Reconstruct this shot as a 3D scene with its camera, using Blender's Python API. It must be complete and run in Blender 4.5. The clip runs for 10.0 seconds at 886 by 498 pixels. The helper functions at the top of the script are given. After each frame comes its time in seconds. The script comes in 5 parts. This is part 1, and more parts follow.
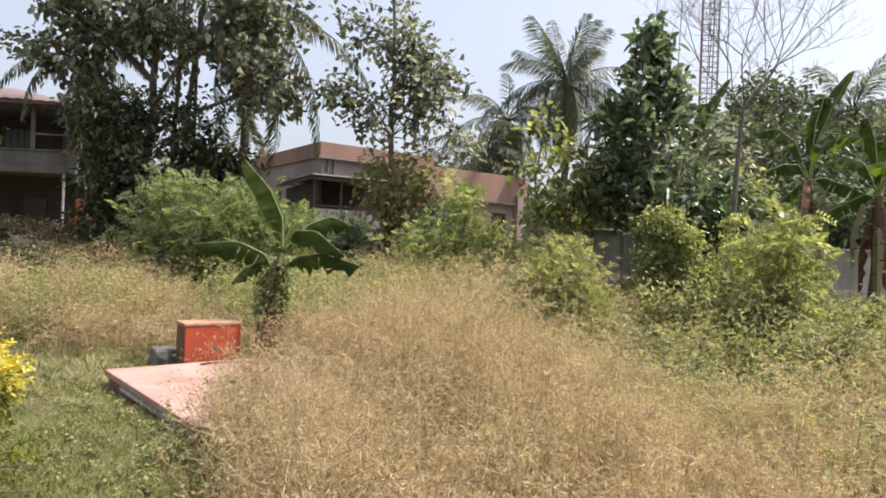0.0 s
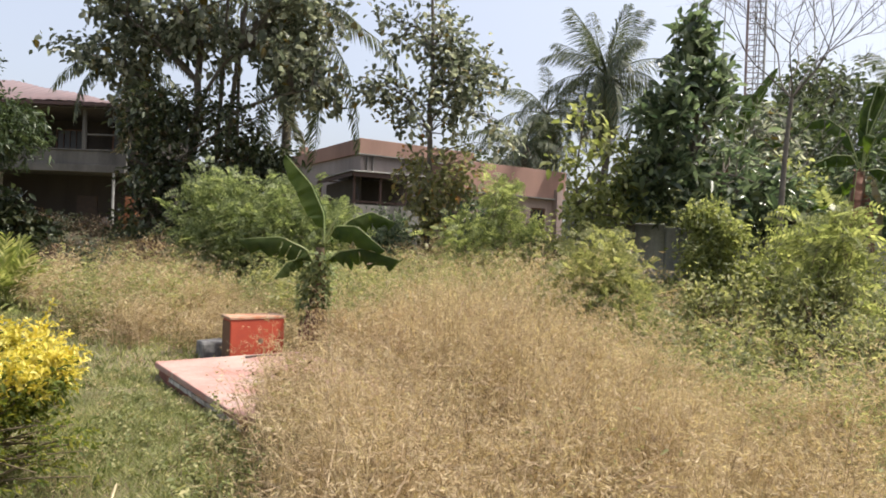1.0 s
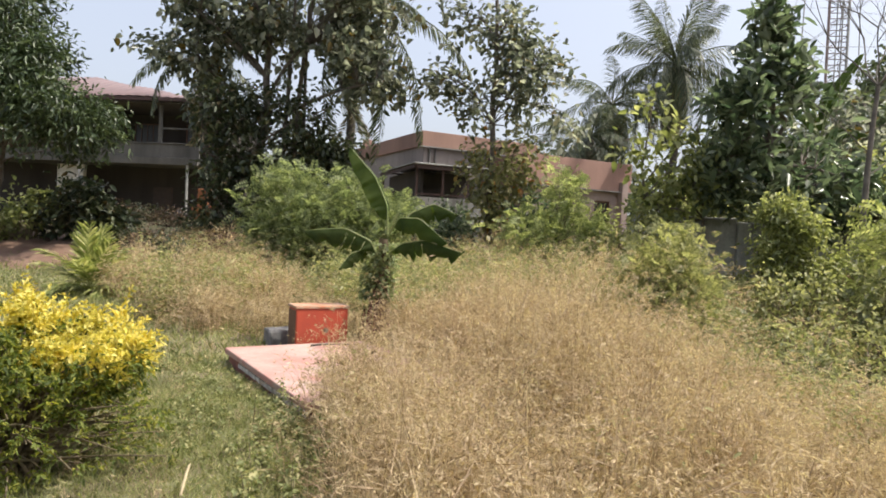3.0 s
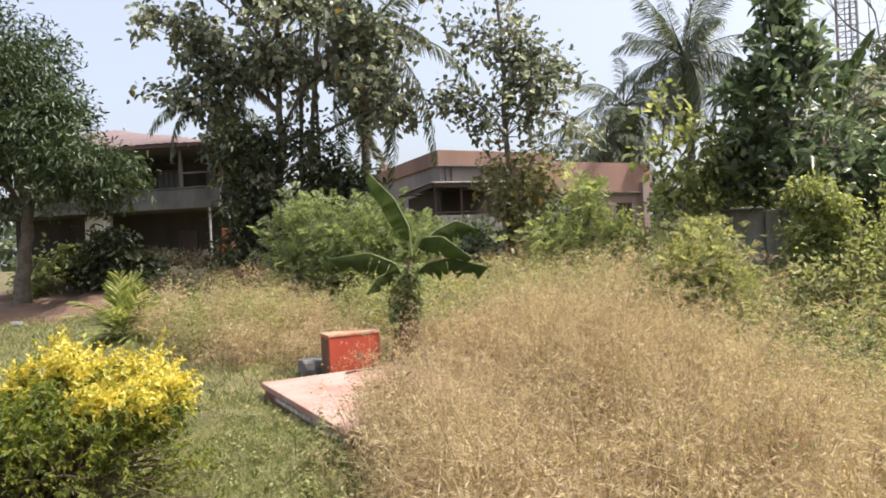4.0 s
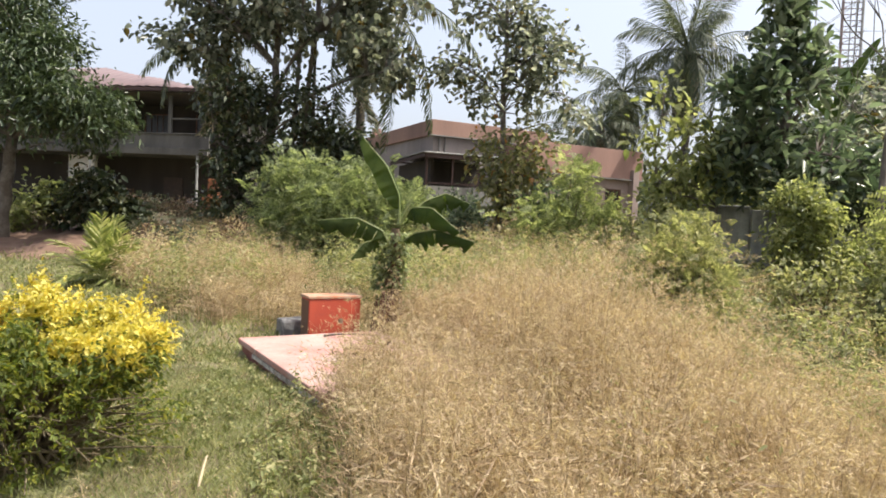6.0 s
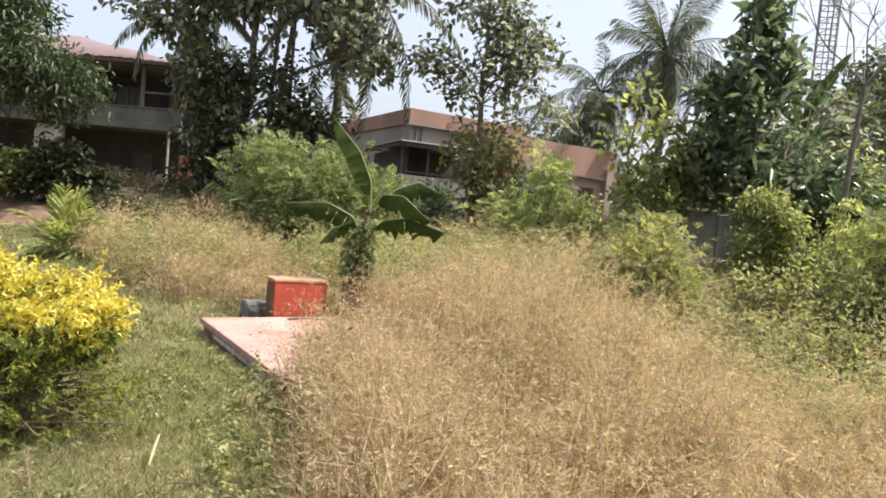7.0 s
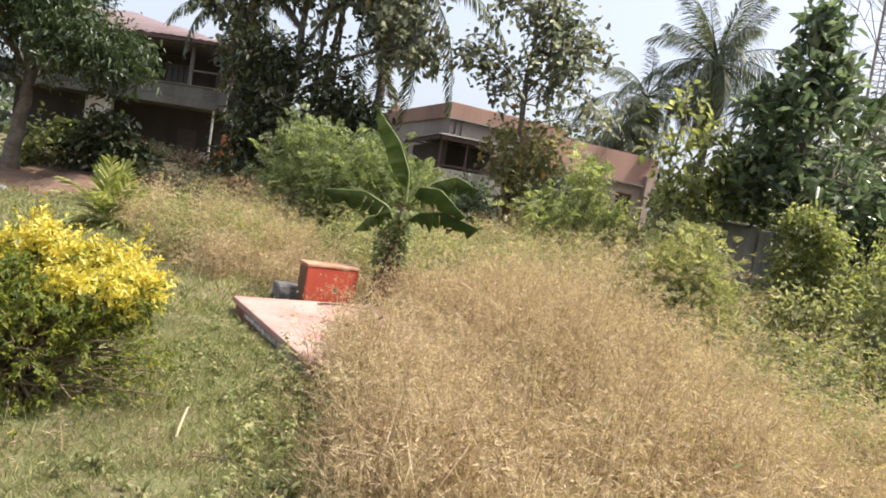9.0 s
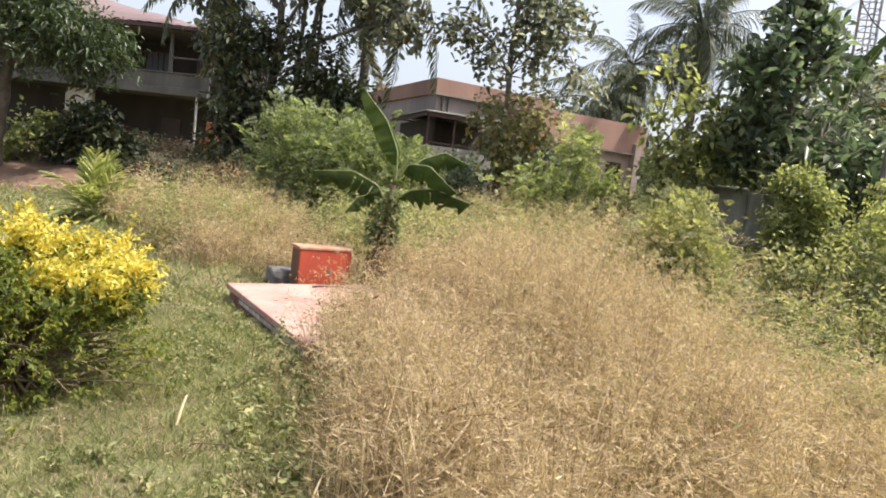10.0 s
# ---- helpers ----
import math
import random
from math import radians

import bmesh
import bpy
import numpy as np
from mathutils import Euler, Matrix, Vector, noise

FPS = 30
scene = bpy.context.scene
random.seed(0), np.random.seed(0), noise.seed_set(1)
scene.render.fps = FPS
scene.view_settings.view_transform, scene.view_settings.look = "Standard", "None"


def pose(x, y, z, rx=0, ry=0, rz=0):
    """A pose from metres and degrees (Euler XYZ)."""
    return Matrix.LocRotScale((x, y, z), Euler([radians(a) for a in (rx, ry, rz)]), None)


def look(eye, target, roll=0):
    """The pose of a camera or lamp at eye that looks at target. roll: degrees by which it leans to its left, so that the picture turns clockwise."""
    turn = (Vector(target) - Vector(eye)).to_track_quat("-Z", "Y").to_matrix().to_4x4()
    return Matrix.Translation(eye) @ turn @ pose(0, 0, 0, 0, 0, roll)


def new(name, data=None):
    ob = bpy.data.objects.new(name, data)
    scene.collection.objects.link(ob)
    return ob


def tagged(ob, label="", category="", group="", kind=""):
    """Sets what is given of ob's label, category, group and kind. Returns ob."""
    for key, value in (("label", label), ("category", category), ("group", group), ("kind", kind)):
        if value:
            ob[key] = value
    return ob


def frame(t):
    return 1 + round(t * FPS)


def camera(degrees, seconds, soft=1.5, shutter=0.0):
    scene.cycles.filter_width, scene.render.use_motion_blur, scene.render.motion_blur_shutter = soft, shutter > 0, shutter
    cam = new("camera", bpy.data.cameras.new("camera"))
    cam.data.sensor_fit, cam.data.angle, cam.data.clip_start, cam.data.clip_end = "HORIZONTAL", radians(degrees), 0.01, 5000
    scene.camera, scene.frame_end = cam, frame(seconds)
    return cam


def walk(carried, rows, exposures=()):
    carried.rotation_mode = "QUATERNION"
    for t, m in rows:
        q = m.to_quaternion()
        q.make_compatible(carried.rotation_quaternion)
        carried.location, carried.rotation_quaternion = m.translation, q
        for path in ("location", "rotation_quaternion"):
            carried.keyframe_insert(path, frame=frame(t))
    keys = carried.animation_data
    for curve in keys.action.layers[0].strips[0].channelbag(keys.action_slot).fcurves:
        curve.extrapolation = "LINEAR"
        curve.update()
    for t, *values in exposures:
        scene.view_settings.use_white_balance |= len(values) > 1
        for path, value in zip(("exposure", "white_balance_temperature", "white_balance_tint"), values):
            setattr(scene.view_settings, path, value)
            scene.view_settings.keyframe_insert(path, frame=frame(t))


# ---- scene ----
cam = camera(68.1, 10.0, soft=1.8)
PATH = [
    (0, (0.012, -0.142, 1.42), (0.018, 1.858, 1.429), 2.3),
    (0.3, (0.0, -0.11, 1.414), (-0.047, 1.889, 1.364), 0.5),
    (0.5, (0.009, -0.145, 1.416), (-0.055, 1.852, 1.333), 2.2),
    (1, (0.003, -0.157, 1.41), (-0.108, 1.839, 1.401), 2.1),
    (1.2, (-0.008, -0.173, 1.42), (-0.131, 1.823, 1.412), 2.3),
    (1.5, (0.007, -0.16, 1.415), (-0.054, 1.838, 1.465), 3.5),
    (2, (-0.004, -0.158, 1.411), (-0.142, 1.837, 1.392), 4.4),
    (2.5, (-0.01, -0.152, 1.415), (-0.249, 1.833, 1.376), 3.6),
    (2.7, (-0.013, -0.152, 1.412), (-0.29, 1.828, 1.364), 3.2),
    (3.8, (-0.019, -0.094, 1.398), (-0.348, 1.878, 1.407), -0.6),
    (4, (-0.027, -0.114, 1.391), (-0.394, 1.852, 1.407), -2.7),
    (4.5, (-0.024, -0.115, 1.402), (-0.329, 1.862, 1.38), 0.1),
    (5, (-0.031, -0.099, 1.399), (-0.343, 1.875, 1.327), 2.1),
    (5.2, (-0.054, -0.13, 1.42), (-0.391, 1.84, 1.349), 1.5),
    (6.3, (-0.063, -0.101, 1.401), (-0.373, 1.874, 1.324), 2.8),
    (6.5, (-0.033, -0.107, 1.394), (-0.333, 1.868, 1.301), 3.0),
    (7, (-0.026, -0.098, 1.402), (-0.261, 1.885, 1.305), 5.3),
    (7.5, (-0.032, -0.106, 1.409), (-0.266, 1.879, 1.355), 7.7),
    (8, (-0.05, -0.099, 1.4), (-0.331, 1.88, 1.333), 9.1),
    (8.5, (-0.053, -0.087, 1.394), (-0.366, 1.886, 1.302), 9.2),
    (9, (-0.049, -0.094, 1.403), (-0.375, 1.875, 1.278), 9.2),
    (9.5, (-0.054, -0.096, 1.401), (-0.356, 1.876, 1.26), 8.6),
    (10, (-0.051, -0.07, 1.39), (-0.345, 1.899, 1.201), 6.6),
]
walk(cam, [(t, look(eye, target, roll)) for t, eye, target, roll in PATH],
     exposures=[(0.0, 1.05), (1.5, 1.04), (2.5, 1.0), (4.0, 1.17), (7.0, 1.22), (10.0, 1.25)])

# ---- world and light ----
SUN_EL = radians(59)
SUN_AZ = (0.995, 0.08)          # towards the sun, on the plan
world = bpy.data.worlds.new("sky")
scene.world = world
world.use_nodes = True
wn = world.node_tree
sky = wn.nodes.new("ShaderNodeTexSky")
sky.sky_type, sky.sun_disc = "NISHITA", False
sky.sun_elevation = SUN_EL
sky.sun_rotation = math.atan2(SUN_AZ[0], SUN_AZ[1])
sky.air_density, sky.dust_density, sky.ozone_density = 1.0, 7.0, 1.0
veil = wn.nodes.new("ShaderNodeMix")      # thin white haze over the whole sky
veil.data_type = "RGBA"
veil.inputs[0].default_value = 0.5
veil.inputs[7].default_value = (2.8, 2.85, 3.12, 1)
wn.links.new(sky.outputs[0], veil.inputs[6])
wn.links.new(veil.outputs[2], wn.nodes["Background"].inputs[0])
wn.nodes["Background"].inputs[1].default_value = 0.15
sun = new("sun", bpy.data.lights.new("sun", "SUN"))
sun.data.energy, sun.data.angle, sun.data.color = 3.0, radians(0.6), (1.0, 0.95, 0.86)
toward = Vector((SUN_AZ[0] * math.cos(SUN_EL), SUN_AZ[1] * math.cos(SUN_EL), math.sin(SUN_EL)))
sun.matrix_world = look(toward * 50, (0, 0, 0))

# ---- materials ----


def nodes_of(name):
    m = bpy.data.materials.new(name)
    m.use_nodes = True
    nt = m.node_tree
    return m, nt, nt.nodes["Principled BSDF"]


def add_node(nt, kind, **values):
    n = nt.nodes.new(kind)
    for key, value in values.items():
        n.inputs[key.replace("_", " ")].default_value = value
    return n


def ramp(nt, source, stops):
    r = nt.nodes.new("ShaderNodeValToRGB")
    e = r.color_ramp.elements
    while len(e) < len(stops):
        e.new(0.5)
    for k, (p, c) in enumerate(stops):
        e[k].position, e[k].color = p, (*c, 1)
    nt.links.new(source, r.inputs[0])
    return r.outputs[0]


def mixed(nt, fac, a, b, how="MIX"):
    n = nt.nodes.new("ShaderNodeMix")
    n.data_type, n.blend_type = "RGBA", how
    for k, v in ((0, fac), (6, a), (7, b)):
        if isinstance(v, (int, float)):
            n.inputs[k].default_value = v
        elif isinstance(v, tuple):
            n.inputs[k].default_value = (*v, 1)
        else:
            nt.links.new(v, n.inputs[k])
    return n.outputs[2]


def noise_of(nt, scale, detail=4.0, rough=0.55, stretch=(1, 1, 1)):
    tc = nt.nodes.new("ShaderNodeTexCoord")
    mp = nt.nodes.new("ShaderNodeMapping")
    mp.inputs["Scale"].default_value = stretch
    n = add_node(nt, "ShaderNodeTexNoise", Scale=scale, Detail=detail, Roughness=rough)
    nt.links.new(tc.outputs["Object"], mp.inputs[0])
    nt.links.new(mp.outputs[0], n.inputs["Vector"])
    return n.outputs["Fac"]


def bumped(nt, bsdf, height, strength=0.3, distance=0.02):
    b = add_node(nt, "ShaderNodeBump", Strength=strength, Distance=distance)
    nt.links.new(height, b.inputs["Height"])
    nt.links.new(b.outputs[0], bsdf.inputs["Normal"])


def leaf_material(name, dark, mid, light, through_share=0.3, rough=0.42, clump=1.3, odd=None, low=(0.62, 0.66, 0.6), glow=(1.38, 1.4, 0.9)):
    """Leaves: colour varies leaf by leaf and clump by clump; light shines through."""
    m, nt, b = nodes_of(name)
    g = nt.nodes.new("ShaderNodeNewGeometry")
    stops = [(0.0, dark), (0.5, mid), (0.93, light)]
    if odd:
        stops.append((0.965, odd))
    own = ramp(nt, g.outputs["Random Per Island"], stops)
    patch = ramp(nt, noise_of(nt, clump, 2.0), [(0.3, low), (0.7, (1.0, 1.0, 0.9))])
    col = mixed(nt, 1.0, own, patch, "MULTIPLY")
    nt.links.new(col, b.inputs["Base Color"])
    b.inputs["Roughness"].default_value = rough
    t = nt.nodes.new("ShaderNodeBsdfTranslucent")
    lit = mixed(nt, 1.0, col, glow, "MULTIPLY")
    nt.links.new(lit, t.inputs[0])
    mx = nt.nodes.new("ShaderNodeMixShader")
    mx.inputs[0].default_value = through_share
    nt.links.new(b.outputs[0], mx.inputs[1])
    nt.links.new(t.outputs[0], mx.inputs[2])
    nt.links.new(mx.outputs[0], nt.nodes["Material Output"].inputs[0])
    return m


def rough_material(name, base, dirt, scale=3.0, grain=60.0, rough=0.85, streak=False, bump=0.25, wear=None, metal=0.0):
    """Plaster, concrete, bark, soil: large stains and a fine grain."""
    m, nt, b = nodes_of(name)
    big = noise_of(nt, scale, 5.0, 0.6, (1, 1, 0.18) if streak else (1, 1, 1))
    fine = noise_of(nt, grain, 3.0, 0.6)
    col = mixed(nt, ramp(nt, big, [(0.38, (0, 0, 0)), (0.68, (1, 1, 1))]), base, dirt)
    if wear:
        w = ramp(nt, noise_of(nt, scale * 2.7, 6.0, 0.7), [(0.56, (0, 0, 0)), (0.66, (1, 1, 1))])
        col = mixed(nt, w, col, wear)
    col = mixed(nt, 0.35, col, ramp(nt, fine, [(0.3, (0.55, 0.55, 0.55)), (0.7, (1.2, 1.2, 1.2))]), "MULTIPLY")
    nt.links.new(col, b.inputs["Base Color"])
    b.inputs["Roughness"].default_value = rough
    b.inputs["Metallic"].default_value = metal
    bumped(nt, b, fine, bump, 0.01)
    return m


def straw_material(name, dark, mid, light, share=0.35):
    m = leaf_material(name, dark, mid, light, share, 0.7, 4.5, None, (0.6, 0.54, 0.46))
    return m


M_MANGO = leaf_material("mango_leaf", (0.028, 0.045, 0.023), (0.058, 0.086, 0.042), (0.13, 0.165, 0.088), 0.28, 0.38)
M_BROAD = leaf_material("broad_leaf", (0.085, 0.1, 0.08), (0.185, 0.195, 0.155), (0.48, 0.48, 0.41), 0.58, 0.26, 0.8, (0.17, 0.12, 0.04), glow=(1.3, 1.32, 1.12))
# greens darkened so the leaf colour carries the shade under the trees
M_SHADE = leaf_material("shade_leaf", (0.03, 0.042, 0.024), (0.058, 0.076, 0.042), (0.14, 0.15, 0.085), 0.3, 0.4, 0.8, (0.1, 0.07, 0.03))
M_GLOSSY = leaf_material("glossy_leaf", (0.055, 0.078, 0.052), (0.12, 0.15, 0.098), (0.32, 0.35, 0.25), 0.45, 0.28, 1.0, glow=(1.15, 1.3, 0.95))
M_AIRY = leaf_material("airy_leaf", (0.19, 0.225, 0.11), (0.33, 0.365, 0.185), (0.5, 0.52, 0.3), 0.6, 0.55, 1.6)
M_FEATHER = leaf_material("feathery_leaf", (0.135, 0.165, 0.085), (0.25, 0.29, 0.155), (0.43, 0.46, 0.27), 0.55, 0.55, 1.8)
M_BRIGHT = leaf_material("bright_leaf", (0.14, 0.162, 0.066), (0.27, 0.29, 0.128), (0.47, 0.47, 0.25), 0.55, 0.4, 1.5)
M_RUSTY = leaf_material("rusty_leaf", (0.12, 0.125, 0.07), (0.21, 0.21, 0.115), (0.4, 0.36, 0.22), 0.52, 0.4, 1.4, (0.34, 0.16, 0.05))
M_WISP = leaf_material("wispy_leaf", (0.2, 0.21, 0.1), (0.33, 0.33, 0.165), (0.5, 0.47, 0.28), 0.5, 0.6, 1.6)
M_WEED = leaf_material("weed_leaf", (0.14, 0.155, 0.078), (0.245, 0.252, 0.132), (0.42, 0.4, 0.24), 0.48, 0.6, 1.2)
M_BROWNWEED = leaf_material("withered_leaf", (0.06, 0.03, 0.026), (0.12, 0.065, 0.045), (0.2, 0.13, 0.075), 0.2, 0.7, 1.2)
M_LAWN = leaf_material("lawn_blade", (0.135, 0.16, 0.06), (0.235, 0.255, 0.108), (0.43, 0.395, 0.22), 0.4, 0.6, 1.1)
M_STRAW = straw_material("dry_straw", (0.19, 0.135, 0.092), (0.43, 0.328, 0.236), (0.7, 0.575, 0.45))
M_SEED = straw_material("seed_head", (0.34, 0.265, 0.185), (0.53, 0.42, 0.305), (0.7, 0.59, 0.46), 0.45)
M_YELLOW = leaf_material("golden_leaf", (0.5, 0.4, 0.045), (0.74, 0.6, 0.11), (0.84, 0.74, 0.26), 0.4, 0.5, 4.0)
M_BUSHGREEN = leaf_material("hedge_leaf", (0.075, 0.105, 0.024), (0.155, 0.19, 0.04), (0.33, 0.32, 0.06), 0.5, 0.65, 4.0)
M_PALM = leaf_material("palm_leaflet", (0.05, 0.066, 0.04), (0.095, 0.115, 0.07), (0.2, 0.21, 0.14), 0.35, 0.4, 0.8)
M_PALMDRY = leaf_material("dead_palm_leaflet", (0.14, 0.11, 0.07), (0.22, 0.18, 0.12), (0.36, 0.3, 0.21), 0.25, 0.6, 0.8)
M_PALMLET = leaf_material("young_palm_leaflet", (0.16, 0.2, 0.065), (0.3, 0.33, 0.12), (0.55, 0.53, 0.28), 0.4, 0.45, 2.0)
M_FAR = leaf_material("far_foliage", (0.055, 0.07, 0.048), (0.1, 0.125, 0.08), (0.18, 0.2, 0.13), 0.35, 0.6, 0.3)
M_BARK = rough_material("bark", (0.1, 0.08, 0.062), (0.19, 0.165, 0.14), 6.0, 45.0, 0.9, False, 0.6)
M_GREYBARK = rough_material("grey_bark", (0.1, 0.085, 0.072), (0.16, 0.14, 0.12), 7.0, 60.0, 0.9, False, 0.4)
M_TWIGPALE = rough_material("bleached_stick", (0.45, 0.38, 0.24), (0.32, 0.26, 0.16), 9.0, 60.0, 0.8)
M_TWIG = rough_material("twig", (0.13, 0.1, 0.06), (0.2, 0.16, 0.1), 5.0, 60.0, 0.85)


def banana_material():
    """A thick leaf with cross veins, glossy above, bright where the light shines through."""
    m, nt, b = nodes_of("banana_leaf")
    uv = nt.nodes.new("ShaderNodeUVMap")
    wv = add_node(nt, "ShaderNodeTexWave", Scale=26.0, Distortion=1.2, Detail=2.0)
    wv.bands_direction = "Y"
    nt.links.new(uv.outputs[0], wv.inputs[0])
    big = noise_of(nt, 5.0, 4.0)
    col = mixed(nt, ramp(nt, big, [(0.35, (0, 0, 0)), (0.7, (1, 1, 1))]), (0.036, 0.062, 0.014), (0.072, 0.102, 0.024))
    col = mixed(nt, 0.35, col, ramp(nt, wv.outputs[0], [(0.2, (0.7, 0.72, 0.65)), (0.8, (1.2, 1.2, 1.1))]), "MULTIPLY")
    nt.links.new(col, b.inputs["Base Color"])
    b.inputs["Roughness"].default_value = 0.62
    b.inputs["Specular IOR Level"].default_value = 0.3
    bumped(nt, b, wv.outputs[0], 0.35, 0.006)
    t = nt.nodes.new("ShaderNodeBsdfTranslucent")
    nt.links.new(mixed(nt, 1.0, col, (1.6, 1.7, 0.7), "MULTIPLY"), t.inputs[0])
    mx = nt.nodes.new("ShaderNodeMixShader")
    mx.inputs[0].default_value = 0.55
    nt.links.new(b.outputs[0], mx.inputs[1])
    nt.links.new(t.outputs[0], mx.inputs[2])
    nt.links.new(mx.outputs[0], nt.nodes["Material Output"].inputs[0])
    return m


def ground_material():
    m, nt, b = nodes_of("ground_soil")
    big = noise_of(nt, 0.35, 5.0)
    mid = noise_of(nt, 2.6, 6.0, 0.65)
    fine = noise_of(nt, 40.0, 4.0, 0.7)
    a = mixed(nt, ramp(nt, mid, [(0.38, (0, 0, 0)), (0.62, (1, 1, 1))]), (0.13, 0.095, 0.055), (0.16, 0.165, 0.07))
    c = mixed(nt, ramp(nt, big, [(0.5, (0, 0, 0)), (0.72, (1, 1, 1))]), a, (0.23, 0.185, 0.105))
    c = mixed(nt, 0.5, c, ramp(nt, fine, [(0.3, (0.4, 0.4, 0.4)), (0.7, (1.3, 1.3, 1.3))]), "MULTIPLY")
    nt.links.new(c, b.inputs["Base Color"])
    b.inputs["Roughness"].default_value = 0.95
    bumped(nt, b, fine, 0.7, 0.03)
    return m


M_BANANA = banana_material()
M_GROUND = ground_material()
M_STEM = rough_material("banana_stem", (0.11, 0.085, 0.045), (0.14, 0.06, 0.04), 8.0, 40.0, 0.6)
M_SHEATH = rough_material("dry_banana_sheath", (0.2, 0.095, 0.06), (0.1, 0.042, 0.03), 9.0, 50.0, 0.85)
M_MIDRIB = rough_material("banana_midrib", (0.2, 0.26, 0.085), (0.25, 0.27, 0.11), 6.0, 40.0, 0.5)
M_SOIL = rough_material("red_soil", (0.125, 0.07, 0.048), (0.2, 0.13, 0.09), 1.6, 25.0, 0.95, False, 0.8)
M_SLAB = rough_material("faded_red_paint", (0.37, 0.15, 0.125), (0.41, 0.305, 0.265), 1.9, 70.0, 0.75, False, 0.2, (0.38, 0.29, 0.25))
# red edge paint darkened so the colour carries the slab side's shade
M_SLABSIDE = rough_material("shade_dark_slab_edge", (0.16, 0.06, 0.05), (0.3, 0.12, 0.09), 5.0, 60.0, 0.85)
M_KERBPAINT = rough_material("flaked_white_paint", (0.6, 0.57, 0.53), (0.22, 0.19, 0.17), 12.0, 60.0, 0.85)
M_BOXRED = rough_material("orange_red_paint", (0.4, 0.066, 0.03), (0.31, 0.045, 0.024), 3.0, 70.0, 0.55, False, 0.12, (0.3, 0.05, 0.03))
M_BOXTOP = rough_material("worn_box_top", (0.4, 0.17, 0.09), (0.42, 0.34, 0.25), 6.0, 60.0, 0.8)
M_STONE = rough_material("grey_stone", (0.2, 0.195, 0.19), (0.09, 0.085, 0.085), 7.0, 40.0, 0.9, False, 0.6)
M_PARAPET = rough_material("terracotta_wash", (0.3, 0.185, 0.145), (0.22, 0.135, 0.108), 0.9, 30.0, 0.9, True)
M_PLASTER = rough_material("pinkish_plaster", (0.3, 0.262, 0.25), (0.21, 0.182, 0.173), 0.8, 30.0, 0.9, True)
M_ROSE = rough_material("rose_plaster", (0.32, 0.19, 0.152), (0.24, 0.145, 0.118), 0.8, 30.0, 0.9, True)
M_PALEROSE = rough_material("pale_rose_plaster", (0.34, 0.262, 0.238), (0.23, 0.175, 0.158), 0.8, 30.0, 0.9, True)
M_CEMENT = rough_material("stained_cement", (0.23, 0.225, 0.215), (0.1, 0.096, 0.092), 1.1, 25.0, 0.92, True, 0.4)
M_WHITEWASH = rough_material("grubby_whitewash", (0.62, 0.6, 0.56), (0.4, 0.38, 0.34), 1.0, 30.0, 0.9, True)
# near-black base carries the shade under the veranda and shed roofs
M_DARKWALL = rough_material("shade_dark_plaster", (0.055, 0.045, 0.04), (0.035, 0.029, 0.026), 1.0, 25.0, 0.9, True)
M_ROOFPINK = rough_material("faded_metal_sheet", (0.21, 0.145, 0.143), (0.15, 0.108, 0.106), 0.8, 20.0, 0.55, False, 0.1)
M_SHEET = rough_material("galvanised_sheet", (0.2, 0.195, 0.19), (0.13, 0.1, 0.085), 2.0, 30.0, 0.45, False, 0.1, None, 0.3)
M_REDSTEEL = rough_material("red_oxide_steel", (0.065, 0.03, 0.026), (0.045, 0.024, 0.02), 5.0, 50.0, 0.6)
M_GREYSTEEL = rough_material("grey_steel", (0.42, 0.42, 0.41), (0.26, 0.25, 0.24), 5.0, 50.0, 0.5, False, 0.1, None, 0.3)
M_TOWERRED = rough_material("tower_red", (0.27, 0.205, 0.2), (0.21, 0.155, 0.152), 1.0, 20.0, 0.6)
M_ORANGE = rough_material("orange_limewash", (0.3, 0.115, 0.045), (0.2, 0.08, 0.04), 4.0, 40.0, 0.85)
M_DARKGLASS = rough_material("dark_window", (0.03, 0.03, 0.032), (0.05, 0.045, 0.045), 2.0, 30.0, 0.35, False, 0.0)
M_WOOD = rough_material("brown_wood", (0.13, 0.06, 0.035), (0.09, 0.045, 0.03), 4.0, 40.0, 0.6)
# balcony concrete darkened to put the trees' shade into its colour
M_SHADECONCRETE = rough_material("shade_dark_concrete", (0.115, 0.11, 0.102), (0.055, 0.052, 0.049), 1.0, 25.0, 0.92, True, 0.4)
M_DARKWOOD = rough_material("dark_wood", (0.06, 0.035, 0.025), (0.04, 0.025, 0.02), 4.0, 40.0, 0.6)
M_BOUNDARY = rough_material("grey_limewash", (0.38, 0.385, 0.375), (0.16, 0.16, 0.155), 1.2, 25.0, 0.92, True, 0.4)
M_POT = rough_material("black_plastic", (0.02, 0.02, 0.022), (0.04, 0.04, 0.04), 4.0, 40.0, 0.4)

# ---- geometry helpers ----
RNG = np.random.default_rng(7)


def ground_z(x, y):
    """Height of the ground: level by the slab, rising towards the houses."""
    x, y = np.asarray(x, float), np.asarray(y, float)
    s = np.clip((y - 8.5) / 14.0, 0, 1)
    s = s * s * (3 - 2 * s)
    tilt = np.clip((x + 1) / 12.0, -0.6, 1.0)
    z = s * (1.25 - 0.35 * tilt)
    z = z + 0.035 * np.sin(1.7 * x + 0.6 * y) * np.sin(1.1 * y - 0.4 * x) + 0.05 * s * np.sin(0.5 * x + 2)
    far = np.clip((np.hypot(x, y) - 60) / 400, 0, 1)
    return z + 3.0 * far * far


